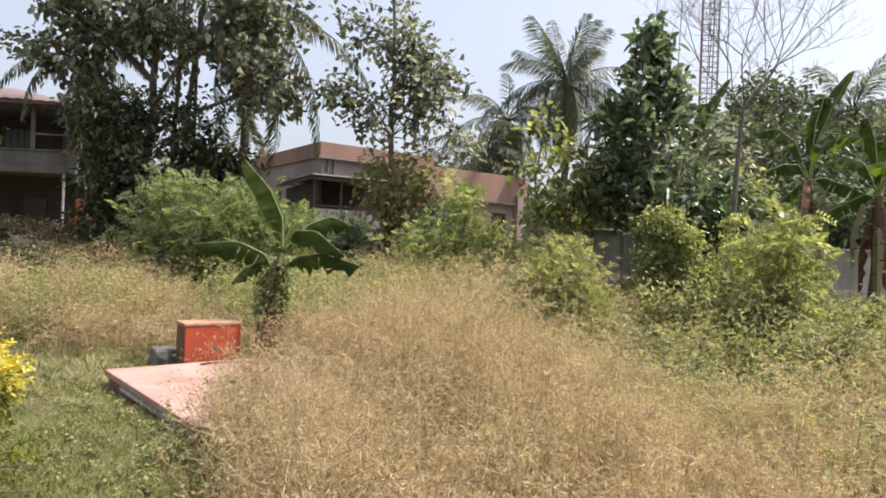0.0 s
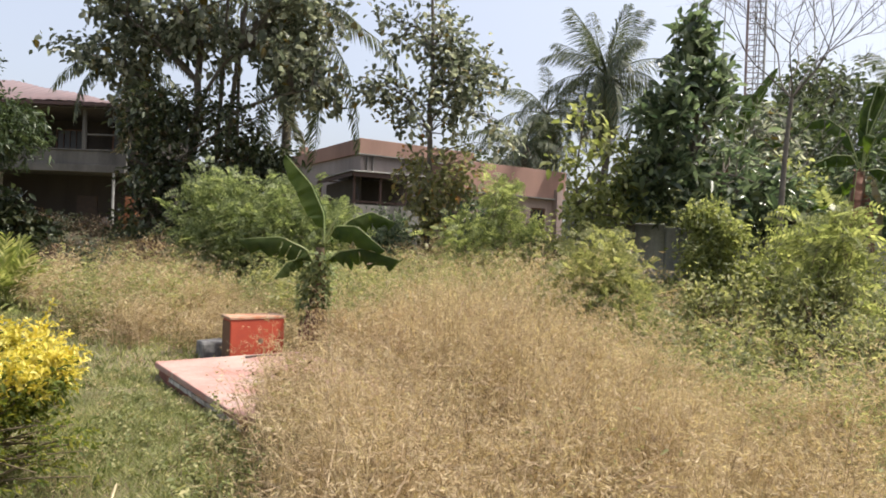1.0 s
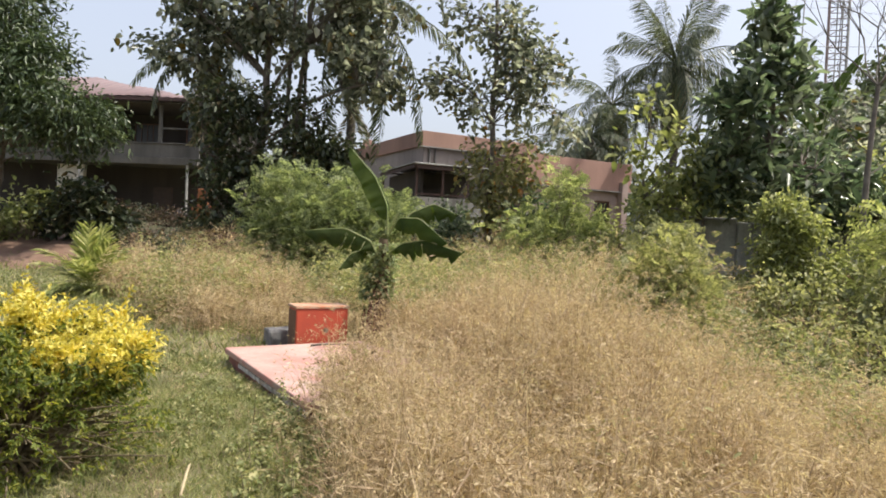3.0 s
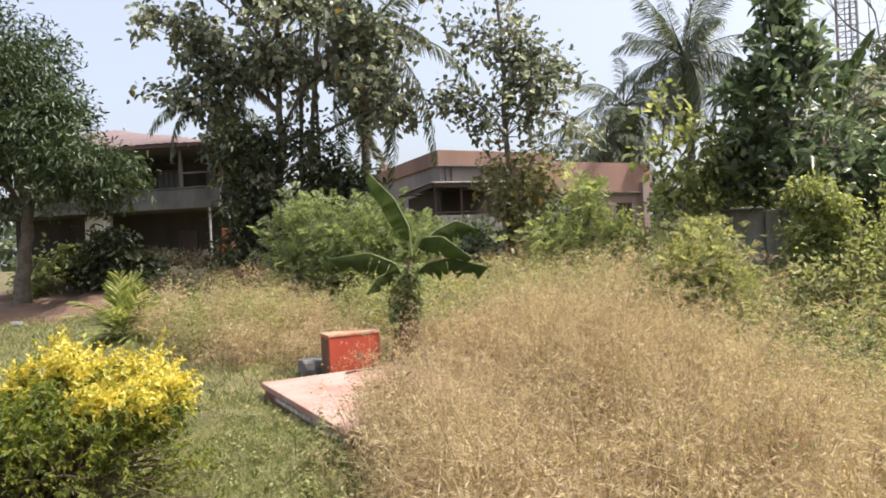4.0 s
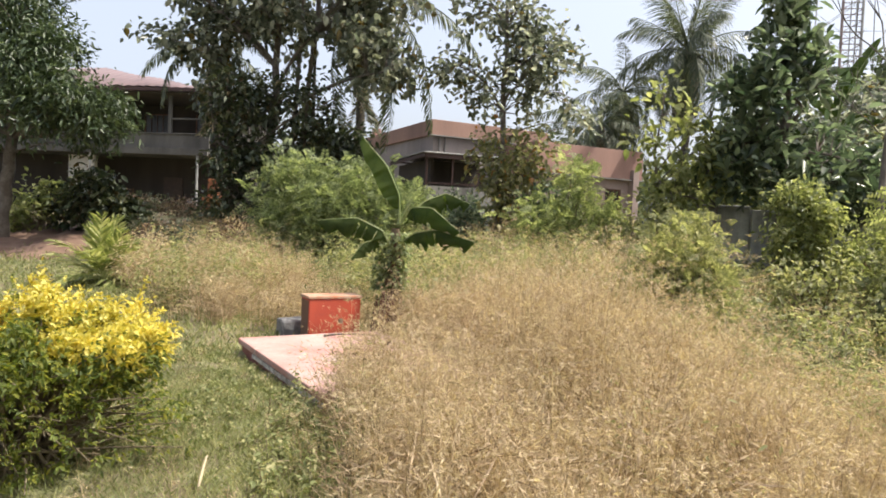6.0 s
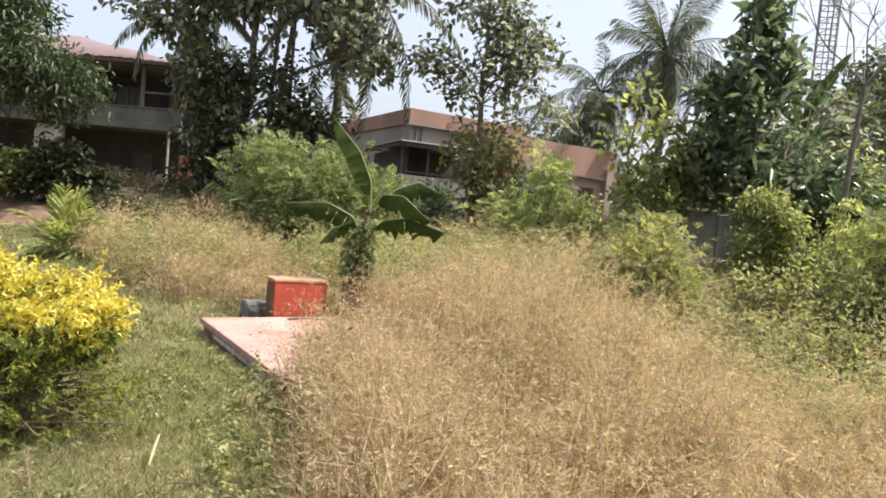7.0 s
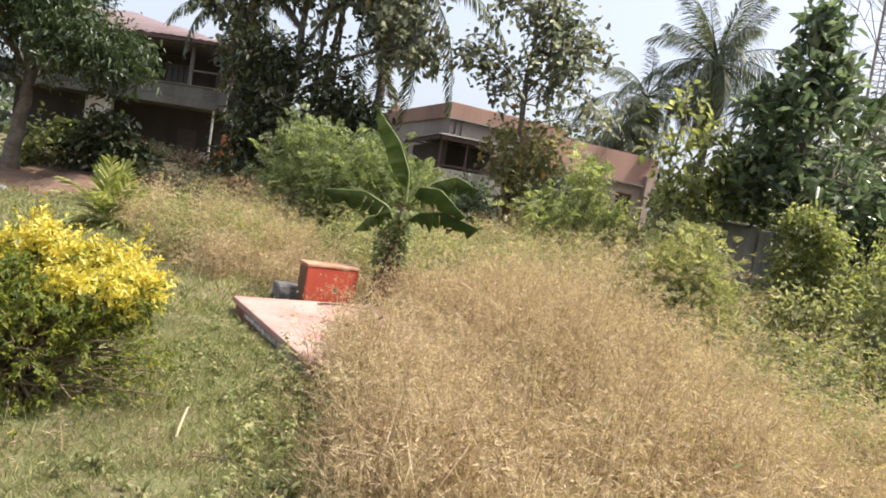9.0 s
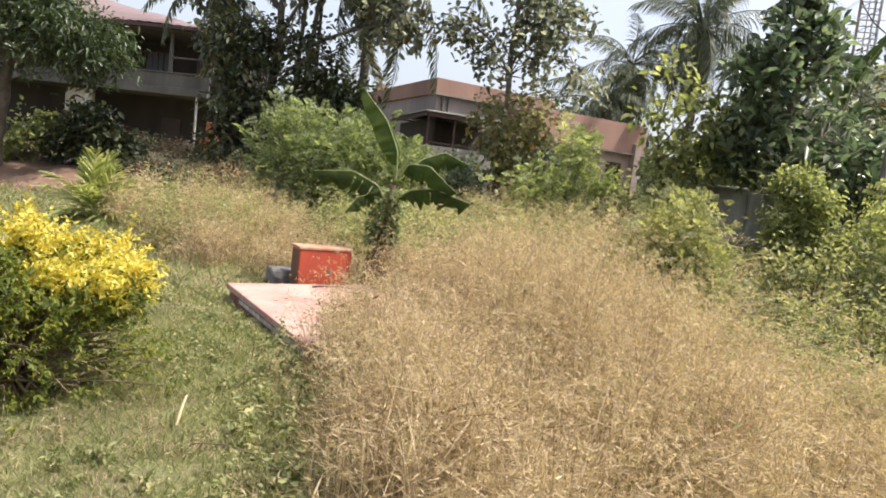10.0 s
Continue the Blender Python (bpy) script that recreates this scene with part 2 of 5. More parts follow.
def on_ground(x, y):
    return (x, y, float(ground_z(x, y)))


def fast_mesh(name, verts, quads=None, tris=None, smooth=False):
    me = bpy.data.meshes.new(name)
    verts = np.asarray(verts, np.float32).reshape(-1, 3)
    q = np.zeros((0, 4), np.int32) if quads is None else np.asarray(quads, np.int32).reshape(-1, 4)
    t = np.zeros((0, 3), np.int32) if tris is None else np.asarray(tris, np.int32).reshape(-1, 3)
    me.vertices.add(len(verts))
    me.vertices.foreach_set("co", verts.ravel())
    me.loops.add(q.size + t.size)
    me.loops.foreach_set("vertex_index", np.concatenate([q.ravel(), t.ravel()]))
    me.polygons.add(len(q) + len(t))
    starts = np.concatenate([np.arange(len(q)) * 4, q.size + np.arange(len(t)) * 3]).astype(np.int32)
    me.polygons.foreach_set("loop_start", starts)
    if smooth:
        me.polygons.foreach_set("use_smooth", np.ones(len(q) + len(t), bool))
    me.update(calc_edges=True)
    me.validate()
    return me


def part(name, mesh, material, parent=None, label=""):
    """Links a mesh (or a bmesh) as one object under a thing or a part."""
    if isinstance(mesh, bmesh.types.BMesh):
        me = bpy.data.meshes.new(name)
        mesh.to_mesh(me)
        mesh.free()
        mesh = me
    ob = new(name, mesh)
    if material and not mesh.materials:
        mesh.materials.append(material)
    ob.parent = parent
    if label:
        ob["label"] = label
    return ob


def thing(name, at, label, category, group="", turn=0.0):
    ob = new(name)
    ob.empty_display_size = 0.2
    ob.location = at
    ob.rotation_euler = (0, 0, turn)
    return tagged(ob, label, category, group)


class Pile:
    """Gathers vertices and quads into one mesh."""

    def __init__(self):
        self.v, self.q, self.n = [], [], 0

    def add(self, verts, quads):
        verts = np.asarray(verts, np.float32).reshape(-1, 3)
        self.v.append(verts)
        self.q.append(np.asarray(quads, np.int64).reshape(-1, 4) + self.n)
        self.n += len(verts)
        return self

    def mesh(self, name, smooth=False):
        return fast_mesh(name, np.concatenate(self.v), np.concatenate(self.q), None, smooth)


def unit(a):
    return a / np.maximum(np.linalg.norm(a, axis=-1, keepdims=True), 1e-9)


def tube(points, radii, sides=6):
    """A tapering tube along a polyline."""
    p = np.asarray(points, float)
    r = np.broadcast_to(np.asarray(radii, float), (len(p),))
    d = unit(np.gradient(p, axis=0))
    ref = np.where(np.abs(d[:, 2:3]) > 0.9, np.array([[1.0, 0, 0]]), np.array([[0, 0, 1.0]]))
    a = unit(np.cross(d, ref))
    for k in range(1, len(a)):
        a[k] = a[k - 1] - d[k] * np.dot(a[k - 1], d[k])
    a = unit(a)
    b = np.cross(d, a)
    ang = np.arange(sides) * 2 * np.pi / sides
    ring = a[:, None] * np.cos(ang)[None, :, None] + b[:, None] * np.sin(ang)[None, :, None]
    v = (p[:, None] + ring * r[:, None, None]).reshape(-1, 3)
    i = np.arange(len(p) - 1)[:, None] * sides
    j = np.arange(sides)[None, :]
    k = (j + 1) % sides
    q = np.stack([i + j, i + k, i + sides + k, i + sides + j], -1).reshape(-1, 4)
    return v, q


def bend(a, b, lift=0.0, side=(0, 0, 0), n=6):
    """A curved polyline from a to b, bowed upwards or sideways."""
    a, b = np.asarray(a, float), np.asarray(b, float)
    s = np.linspace(0, 1, n)[:, None]
    bow = np.asarray(side, float) + np.array([0, 0, lift])
    return a + (b - a) * s + bow * (4 * s * (1 - s))


def leaf_quads(p, d, n, length, width, fold=0.22, droop=0.18):
    """Leaves of six points, folded along the midrib: p base, d direction, n upper side."""
    d = unit(d)
    n = unit(n - d * np.sum(n * d, -1, keepdims=True))
    s = np.cross(d, n)
    L, W = np.asarray(length)[:, None], np.asarray(width)[:, None]
    down = np.array([[0, 0, -1.0]])
    tip = p + d * L + down * L * droop
    q1, q2 = p + d * L * 0.32, p + d * L * 0.7 + down * L * droop * 0.4
    up = n * W * fold
    v = np.stack([p, q1 + s * W * 0.48 + up, q2 + s * W * 0.4 + up, tip, q2 - s * W * 0.4 + up, q1 - s * W * 0.48 + up], 1)
    i = np.arange(len(p))[:, None] * 6
    q = np.concatenate([i + [0, 1, 2, 3], i + [0, 3, 4, 5]], 0)
    return v.reshape(-1, 3), q


def slivers(p, d, n, length, width):
    """Narrow four-point blades: seed husks, leaflets, grass."""
    d = unit(d)
    s = unit(np.cross(d, n))
    L, W = np.asarray(length)[:, None], np.asarray(width)[:, None]
    v = np.stack([p, p + d * L * 0.45 + s * W * 0.5, p + d * L, p + d * L * 0.45 - s * W * 0.5], 1)
    i = np.arange(len(p))[:, None] * 4
    return v.reshape(-1, 3), i + [0, 1, 2, 3]


def crown_points(rng, blobs, shell=0.45, gaps=None):
    """Twig ends within egg-shaped clumps, more of them towards the outside; with their outward direction."""
    pts, out = [], []
    for cx, cy, cz, rx, ry, rz, count in blobs:
        u = unit(rng.normal(size=(count, 3)))
        r = rng.uniform(0, 1, (count, 1)) ** shell
        r = r * (1 + 0.18 * np.sin(5 * u[:, :1] + cx) * np.sin(4 * u[:, 2:] + cz))
        pts.append(np.array([cx, cy, cz]) + u * r * np.array([rx, ry, rz]))
        out.append(u)
    pts, out = np.concatenate(pts), np.concatenate(out)
    if gaps is not None:
        v = np.sin(2.9 * pts[:, 0] + 1.1 * pts[:, 2]) + np.sin(2.3 * pts[:, 1] - 1.9 * pts[:, 2]) + np.sin(3.4 * pts[:, 2] + 1.3 * pts[:, 0])
        pts, out = pts[v > gaps], out[v > gaps]
    return pts, out


def foliage(rng, centres, outward, per, spread, length, width, droop=0.4, flat=0.9, wild=0.7, fold=0.22):
    """Sprays of leaves round the twig ends."""
    m = len(centres)
    c = np.repeat(centres, per, 0)
    o = np.repeat(outward, per, 0)
    p = c + rng.normal(size=(m * per, 3)) * spread
    d = unit(o * 0.55 + rng.normal(size=(m * per, 3)) * wild + np.array([0, 0, -droop]))
    n = np.array([0, 0, flat]) + rng.normal(size=(m * per, 3)) * 0.5
    L = length * rng.uniform(0.6, 1.25, m * per)
    return leaf_quads(p, d, n, L, L * width, fold)


def limbs(rng, trunk, trunk_r, centres, mains=7, twig=0.012, low=0.35):
    """Trunk, main limbs and twigs that lead to the twig ends."""
    pile = Pile()
    k = len(trunk)
    rr = np.linspace(trunk_r, trunk_r * 0.35, k)
    rr[0] *= 1.35
    pile.add(*tube(trunk, rr, 8))
    nodes, sizes = [], []
    for i in range(int(k * low), k):
        nodes.append(trunk[i])
        sizes.append(rr[i])
    picks = rng.choice(len(centres), min(mains, len(centres)), replace=False)
    for c in picks:
        end = centres[c]
        base_i = min(range(len(trunk)), key=lambda i: abs(trunk[i][2] - (end[2] - 0.8 * np.hypot(*(end[:2] - trunk[i][:2])))) + (0 if i >= k * low else 5))
        path = bend(trunk[base_i], end, 0.25, rng.normal(size=3) * 0.15, 7)
        rs = np.linspace(rr[base_i] * 0.6, twig * 1.4, 7)
        pile.add(*tube(path, rs, 6))
        for j in range(2, 7):
            nodes.append(path[j])
            sizes.append(rs[j])
    nodes, sizes = np.array(nodes), np.array(sizes)
    for c in centres:
        dist = np.linalg.norm(nodes - c, axis=1) + 0.6 * np.maximum(0, nodes[:, 2] - c[2])
        j = int(np.argmin(dist))
        path = bend(nodes[j], c, 0.1, rng.normal(size=3) * 0.08, 4)
        pile.add(*tube(path, np.linspace(min(sizes[j] * 0.6, twig * 2.2), twig * 0.4, 4), 3))
    return pile


def leafy_tree(name, label, category, base, trunk_top, trunk_r, blobs, per, spread, length, width, leaf, bark,
               seed=1, mains=7, droop=0.4, twig=0.012, wild=0.7, low=0.35, extra=None, stems=(), group="", gaps=None):
    """A tree: trunk with limbs, and a crown of leaves. blobs are in world metres."""
    rng = np.random.default_rng(seed)
    base = np.array(on_ground(*base)) - np.array([0, 0, 0.06])
    ob = thing(name, base, label, category, group)
    rel = [(b[0] - base[0], b[1] - base[1], b[2] - base[2], *b[3:]) for b in blobs]
    c, o = crown_points(rng, rel, 0.45, gaps)
    top = np.array(trunk_top) - base
    trunk = bend((0, 0, 0), top, 0, (rng.normal() * 0.12, rng.normal() * 0.12, 0), 12)
    trunk[1:-1] += rng.normal(size=(10, 3)) * np.array([0.03, 0.03, 0])
    part("trunk", limbs(rng, trunk, trunk_r, c, mains, twig, low).mesh("trunk", True), bark, ob)
    for dx, dy, tx, ty, tz, r in stems:
        foot = np.array([dx, dy, float(ground_z(base[0] + dx, base[1] + dy)) - base[2] - 0.05])
        s = bend(foot, np.array([tx, ty, tz]) - base, 0, rng.normal(size=3) * 0.15, 10)
        part("trunk", fast_mesh("trunk", *tube(s, np.linspace(r, r * 0.4, 10), 7), None, True), bark, ob)
    part("crown", fast_mesh("crown", *foliage(rng, c, o, per, spread, length, width, droop, wild=wild)), leaf, ob)
    if extra:
        eblobs, eleaf, elabel = extra
        rel = [(b[0] - base[0], b[1] - base[1], b[2] - base[2], *b[3:]) for b in eblobs]
        c, o = crown_points(rng, rel)
        part("crown", fast_mesh("crown", *foliage(rng, c, o, per, spread, length * 0.85, width, droop)), eleaf, ob, elabel)
    return ob


def box_mesh(lo, hi, bevel=0.01):
    bm = bmesh.new()
    bmesh.ops.create_cube(bm, size=1)
    lo, hi = Vector(lo), Vector(hi)
    for v in bm.verts:
        v.co = Vector([lo[k] + (v.co[k] + 0.5) * (hi[k] - lo[k]) for k in range(3)])
    if bevel:
        bmesh.ops.bevel(bm, geom=bm.edges[:], offset=bevel, segments=2, affect="EDGES", profile=0.6)
    return bm


def box(name, lo, hi, material, parent, bevel=0.01, label=""):
    return part(name, box_mesh(lo, hi, bevel), material, parent, label)


def pole(name, a, b, r, material, parent, sides=8, label=""):
    return part(name, fast_mesh(name, *tube([a, b], [r, r], sides), None, True), material, parent, label)


# ---- ground ----


def build_ground():
    def axis(near_lo, near_hi, step, far):
        mid = np.arange(near_lo, near_hi + 1e-6, step)
        out = np.geomspace(step * 2, far, 26)
        return np.concatenate([near_lo - out[::-1], mid, near_hi + out])
    xs, ys = axis(-16, 14, 0.3, 1800), axis(-6, 30, 0.3, 1800)
    X, Y = np.meshgrid(xs, ys, indexing="ij")
    Z = ground_z(X, Y) + RNG.normal(size=X.shape) * 0.012
    v = np.stack([X, Y, Z], -1).reshape(-1, 3)
    i, j = np.meshgrid(np.arange(len(xs) - 1), np.arange(len(ys) - 1), indexing="ij")
    a = (i * len(ys) + j).ravel()
    q = np.stack([a, a + len(ys), a + len(ys) + 1, a + 1], -1)
    ob = part("ground", fast_mesh("ground", v, q, None, True), M_GROUND)
    tagged(ob, "uneven earth field with patches of straw and green", "ground", kind="structure")


build_ground()

# ---- houses ----


def window_unit(parent, x0, x1, z0, z1, y, bars=3):
    w = part("window", box_mesh((x0, y, z0), (x1, y + 0.03, z1), 0.004), M_DARKGLASS, parent, "dark window pane")
    t = 0.06
    for lo, hi in (((x0 - t, y - 0.05, z0 - t), (x0, y + 0.05, z1 + t)), ((x1, y - 0.05, z0 - t), (x1 + t, y + 0.05, z1 + t)),
                   ((x0, y - 0.05, z1), (x1, y + 0.05, z1 + t)), ((x0, y - 0.05, z0 - t), (x1, y + 0.05, z0))):
        box("frame", lo, hi, M_WOOD, w, 0.006)
    for k in range(1, bars + 1):
        x = x0 + (x1 - x0) * k / (bars + 1)
        box("bar", (x - 0.015, y - 0.03, z0), (x + 0.015, y, z1), M_WOOD, w, 0.003)
    return w


def flat_house(origin, size, base, band0, top, label, wall_material, band_material, windows=(), turn=0.0):
    ob = thing("house", (*origin, base), label, "house", "", turn)
    L, D = size
    h0, h1 = band0 - base, top - base
    t = 0.23
    cuts = sorted(windows)
    x = 0.0
    for x0, x1, z0, z1 in cuts:
        box("wall", (x, 0, -0.4), (x0, t, h0), wall_material, ob, 0.01)
        box("wall", (x0, 0, -0.4), (x1, t, z0), wall_material, ob, 0.01)
        box("wall", (x0, 0, z1), (x1, t, h0), wall_material, ob, 0.01)
        window_unit(ob, x0 + 0.06, x1 - 0.06, z0 + 0.06, z1 - 0.06, 0.1)
        x = x1
    box("wall", (x, 0, -0.4), (L, t, h0), wall_material, ob, 0.01)
    box("wall", (0, t, -0.4), (t, D, h0), wall_material, ob, 0.01)
    box("wall", (L - t, t, -0.4), (L, D, h0), wall_material, ob, 0.01)
    box("wall", (t, D - t, -0.4), (L - t, D, h0), wall_material, ob, 0.01)
    box("roof", (0, 0, h0), (L, D, h0 + 0.12), M_CEMENT, ob, 0.01)
    o = 0.1
    for lo, hi in (((-o, -o, h0 + 0.003), (L + o, 0.08, h1)), ((-o, 0.08, h0 + 0.003), (0.08, D + o, h1)),
                   ((L - 0.08, 0.08, h0 + 0.003), (L + o, D + o, h1)), ((0.08, D - 0.08, h0 + 0.003), (L - 0.08, D + o, h1))):
        box("parapet", lo, hi, band_material, ob, 0.02)
    box("drip_ledge", (-0.22, -0.22, h0 - 0.05), (L + 0.2, 0, h0), M_CEMENT, ob, 0.01)
    return ob


TURN = math.atan2(0.59, 0.81)


def build_houses():
    a = flat_house((-4.71, 25.0), (5.2, 10.0), 1.15, 4.86, 5.46, "flat-roofed house with a terracotta parapet above pinkish plaster",
                   M_PLASTER, M_PARAPET, [(1.1, 2.3, 1.1, 2.4)], TURN)
    pole("drainpipe", (0.25, -0.06, 0), (0.25, -0.06, 3.7), 0.035, M_CEMENT, a, 8, "grey drainpipe")
    pole("drainpipe", (0.5, -0.06, 0), (0.5, -0.06, 3.7), 0.035, M_CEMENT, a, 8, "grey drainpipe")
    box("roof_pillar", (-0.1, 6.2, 4.31), (0.25, 6.55, 4.66), M_ROSE, a, 0.02, "short rose roof pillar")
    box("roof_pillar", (-0.1, 8.9, 4.31), (0.25, 9.25, 4.66), M_ROSE, a, 0.02, "short rose roof pillar")
    b = flat_house((-0.66, 24.6), (5.0, 7.0), 1.1, 3.52, 4.66, "lower flat-roofed house with a rose parapet and pale wall",
                   M_PALEROSE, M_ROSE, [(3.3, 4.1, 0.9, 2.0)], TURN)
    box("pillar", (4.45, -0.3, -0.3), (4.75, -0.01, 2.8), M_PALEROSE, b, 0.01, "pale corner pillar")


def build_canopy():
    ob = thing("shed", (-4.34, 22.0, 1.1), "open metal-roofed shed on dark red posts behind a cement wall", "shed", "", TURN * 0.8)
    L, D, h = 2.6, 4.4, 2.74
    n = 56
    v, q = [], []
    for k in range(n + 1):
        x = -0.15 + (L + 0.3) * k / n
        z = 0.018 * math.sin(k * math.pi * 0.5 + 0.4)
        for y, dz in ((-0.25, 0.0), (D + 0.2, 0.12)):
            v += [(x, y, h + z + dz), (x, y, h + z + dz - 0.006)]
    for k in range(n):
        a = 4 * k
        q += [(a, a + 4, a + 6, a + 2), (a + 1, a + 3, a + 7, a + 5), (a, a + 1, a + 5, a + 4)]
    part("roof", fast_mesh("roof", v, q), M_SHEET, ob, "corrugated galvanised roof sheet")
    for x, y in ((0, 0), (0.95, 0), (1.9, 0), (L, 0), (0, D), (L, D)):
        box("post", (x - 0.04, y - 0.04, 0), (x + 0.04, y + 0.04, h - 0.06 + 0.1 * y / D), M_REDSTEEL, ob, 0.006)
    for y in (0.0, D):
        z = h - 0.06 + 0.1 * y / D
        box("beam", (-0.1, y - 0.03, z - 0.05), (L + 0.1, y + 0.03, z), M_REDSTEEL, ob, 0.006)
    box("gutter", (-0.16, -0.3, h - 0.02), (L + 0.16, -0.25, h + 0.03), M_GREYSTEEL, ob, 0.01, "pale front gutter")
    box("eave_strip", (-0.19, -0.24, h + 0.0), (-0.155, D + 0.2, h + 0.04), M_GREYSTEEL, ob, 0.01, "pale side flashing")
    # dark fascia strips added to stand for shade below the roof edge
    box("fascia", (-0.1, -0.235, h - 0.17), (L + 0.1, -0.2, h - 0.03), M_REDSTEEL, ob, 0.004, "dark red front strip added for the shade under the roof")
    box("fascia", (-0.14, -0.19, h - 0.15), (-0.11, D, h - 0.03), M_REDSTEEL, ob, 0.004, "dark red side strip added for the shade under the roof")
    box("rail", (0.04, -0.03, 1.7), (L - 0.04, 0.03, 1.76), M_REDSTEEL, ob, 0.004)
    box("low_wall", (-0.02, -0.12, -0.3), (L, -0.05, 1.62), M_CEMENT, ob, 0.01, "stained cement low wall")
    # dark inner walls added to stand for the shade inside the shed
    box("side_wall", (0.25, 0.3, -0.3), (0.35, D, 2.6), M_DARKWALL, ob, 0.01, "dark side wall added for the shade inside")
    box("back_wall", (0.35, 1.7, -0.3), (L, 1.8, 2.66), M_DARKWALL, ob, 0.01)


def build_left_house():
    ob = thing("veranda_house", (-24.5, 27.6, 1.1), "two-storey house with a dark veranda, balcony and faded pink metal roof", "house", "", 0.06)
    L, D, x0 = 8.5, 8.0, -4.0
    box("wall", (x0, 2.6, -0.4), (L, 2.85, 5.9), M_DARKWALL, ob, 0.01, "veranda wall with its shade put into the colour")
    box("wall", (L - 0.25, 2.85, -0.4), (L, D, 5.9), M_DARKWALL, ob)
    box("wall", (x0, D, -0.4), (L, D + 0.25, 5.9), M_PLASTER, ob)
    box("wall", (x0, 2.85, -0.4), (x0 + 0.25, D, 5.9), M_PLASTER, ob)
    box("white_wall", (1.7, 0.2, -0.4), (3.0, 0.45, 2.9), M_WHITEWASH, ob, 0.01, "whitewashed front wall")
    box("balcony_slab", (x0, -0.34, 3.08), (8.9, 2.6, 3.28), M_SHADECONCRETE, ob, 0.02)
    box("balcony_beam", (x0, -0.5, 2.98), (8.9, -0.35, 3.3), M_SHADECONCRETE, ob, 0.01, "grey concrete balcony edge")
    box("balcony_parapet", (x0, -0.34, 3.31), (8.9, -0.24, 3.92), M_SHADECONCRETE, ob, 0.01)
    box("handrail", (x0, -0.4, 3.925), (8.9, -0.2, 3.985), M_SHADECONCRETE, ob, 0.01)
    for x in (1.0, 4.0, 7.0, 8.75):
        box("balcony_post", (x - 0.07, -0.36, 3.99), (x + 0.07, -0.22, 5.95), M_SHADECONCRETE, ob, 0.01)
    box("lintel", (7.1, -0.34, 4.6), (8.68, -0.26, 4.68), M_SHADECONCRETE, ob, 0.006)
    pole("veranda_post", (8.4, -0.4, -0.3), (8.4, -0.4, 2.98), 0.055, M_GREYSTEEL, ob, 10, "pale steel veranda post")
    pole("veranda_post", (3.2, -0.4, -0.3), (3.2, -0.4, 2.98), 0.055, M_GREYSTEEL, ob, 10, "pale steel veranda post")
    window_unit(ob, 6.9, 8.0, 3.9, 5.2, 2.5)
    window_unit(ob, 4.2, 5.4, 3.9, 5.2, 2.5)
    d = part("door", box_mesh((5.2, 2.52, 0.0), (6.2, 2.58, 2.1), 0.01), M_DARKWOOD, ob, "dark wooden door")
    box("handle", (6.05, 2.47, 1.0), (6.1, 2.515, 1.15), M_GREYSTEEL, d, 0.004)
    # hipped roof of ribbed sheet: eaves, then the ridge, with the hip running down to the front corner
    n = 120
    xa, xb, xr, yr, zr, ze = x0 - 0.8, 8.9, 1.3, 3.6, 7.75, 5.95
    v, q = [], []
    for k in range(n + 1):
        x = xa + (xb - xa) * k / n
        f = 1.0 if x <= xr else (xb - x) / (xb - xr)
        z = 0.018 * math.sin(k * math.pi * 0.5) + 0.03 * math.sin(x * 1.3)
        yf, yb = -1.0, D + 1.0
        yt, zt = yf + (yr - yf) * f, ze + (zr - ze) * f
        yu = yb + (yr - yb) * f
        for y, h in ((yf, ze), (yt, zt), (yu, zt), (yb, ze)):
            v += [(x, y, h + z), (x, y, h + z - 0.012)]
    for k in range(n):
        a = 8 * k
        for m in (0, 2, 4):
            q += [(a + m, a + 8 + m, a + 10 + m, a + 2 + m), (a + 1 + m, a + 3 + m, a + 11 + m, a + 9 + m)]
        q += [(a, a + 1, a + 9, a + 8)]
    part("roof", fast_mesh("roof", v, q), M_ROOFPINK, ob, "faded pink ribbed metal roof")
    box("fascia", (xa, -1.03, 5.76), (xb, -0.985, 5.91), M_REDSTEEL, ob, 0.005)
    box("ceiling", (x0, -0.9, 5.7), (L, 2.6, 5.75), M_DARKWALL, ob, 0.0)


def build_boundary():
    """Cement wall along the right of the plot, in bays between piers."""
    ob = thing("boundary_wall", on_ground(2.2, 15.6), "stained grey cement boundary wall in bays", "wall")
    tagged(ob, kind="structure")
    zb = ob.location.z
    for k in range(7):
        x = k * 2.3
        top = 2.06 - 0.085 * k - zb
        low = float(ground_z(2.2 + x + 1, 15.4)) - zb - 0.3
        box("panel", (x + 0.15, -0.05 - 0.05 * k, low), (x + 2.15, 0.1 - 0.05 * k, top), M_BOUNDARY, ob, 0.012)
        box("pier", (x - 0.14, -0.1 - 0.05 * k, low), (x + 0.14, 0.16 - 0.05 * k, top + 0.06), M_BOUNDARY, ob, 0.012)
        box("coping", (x + 0.15, -0.09 - 0.05 * k, top + 0.003), (x + 2.15, 0.14 - 0.05 * k, top + 0.06), M_BOUNDARY, ob, 0.012)


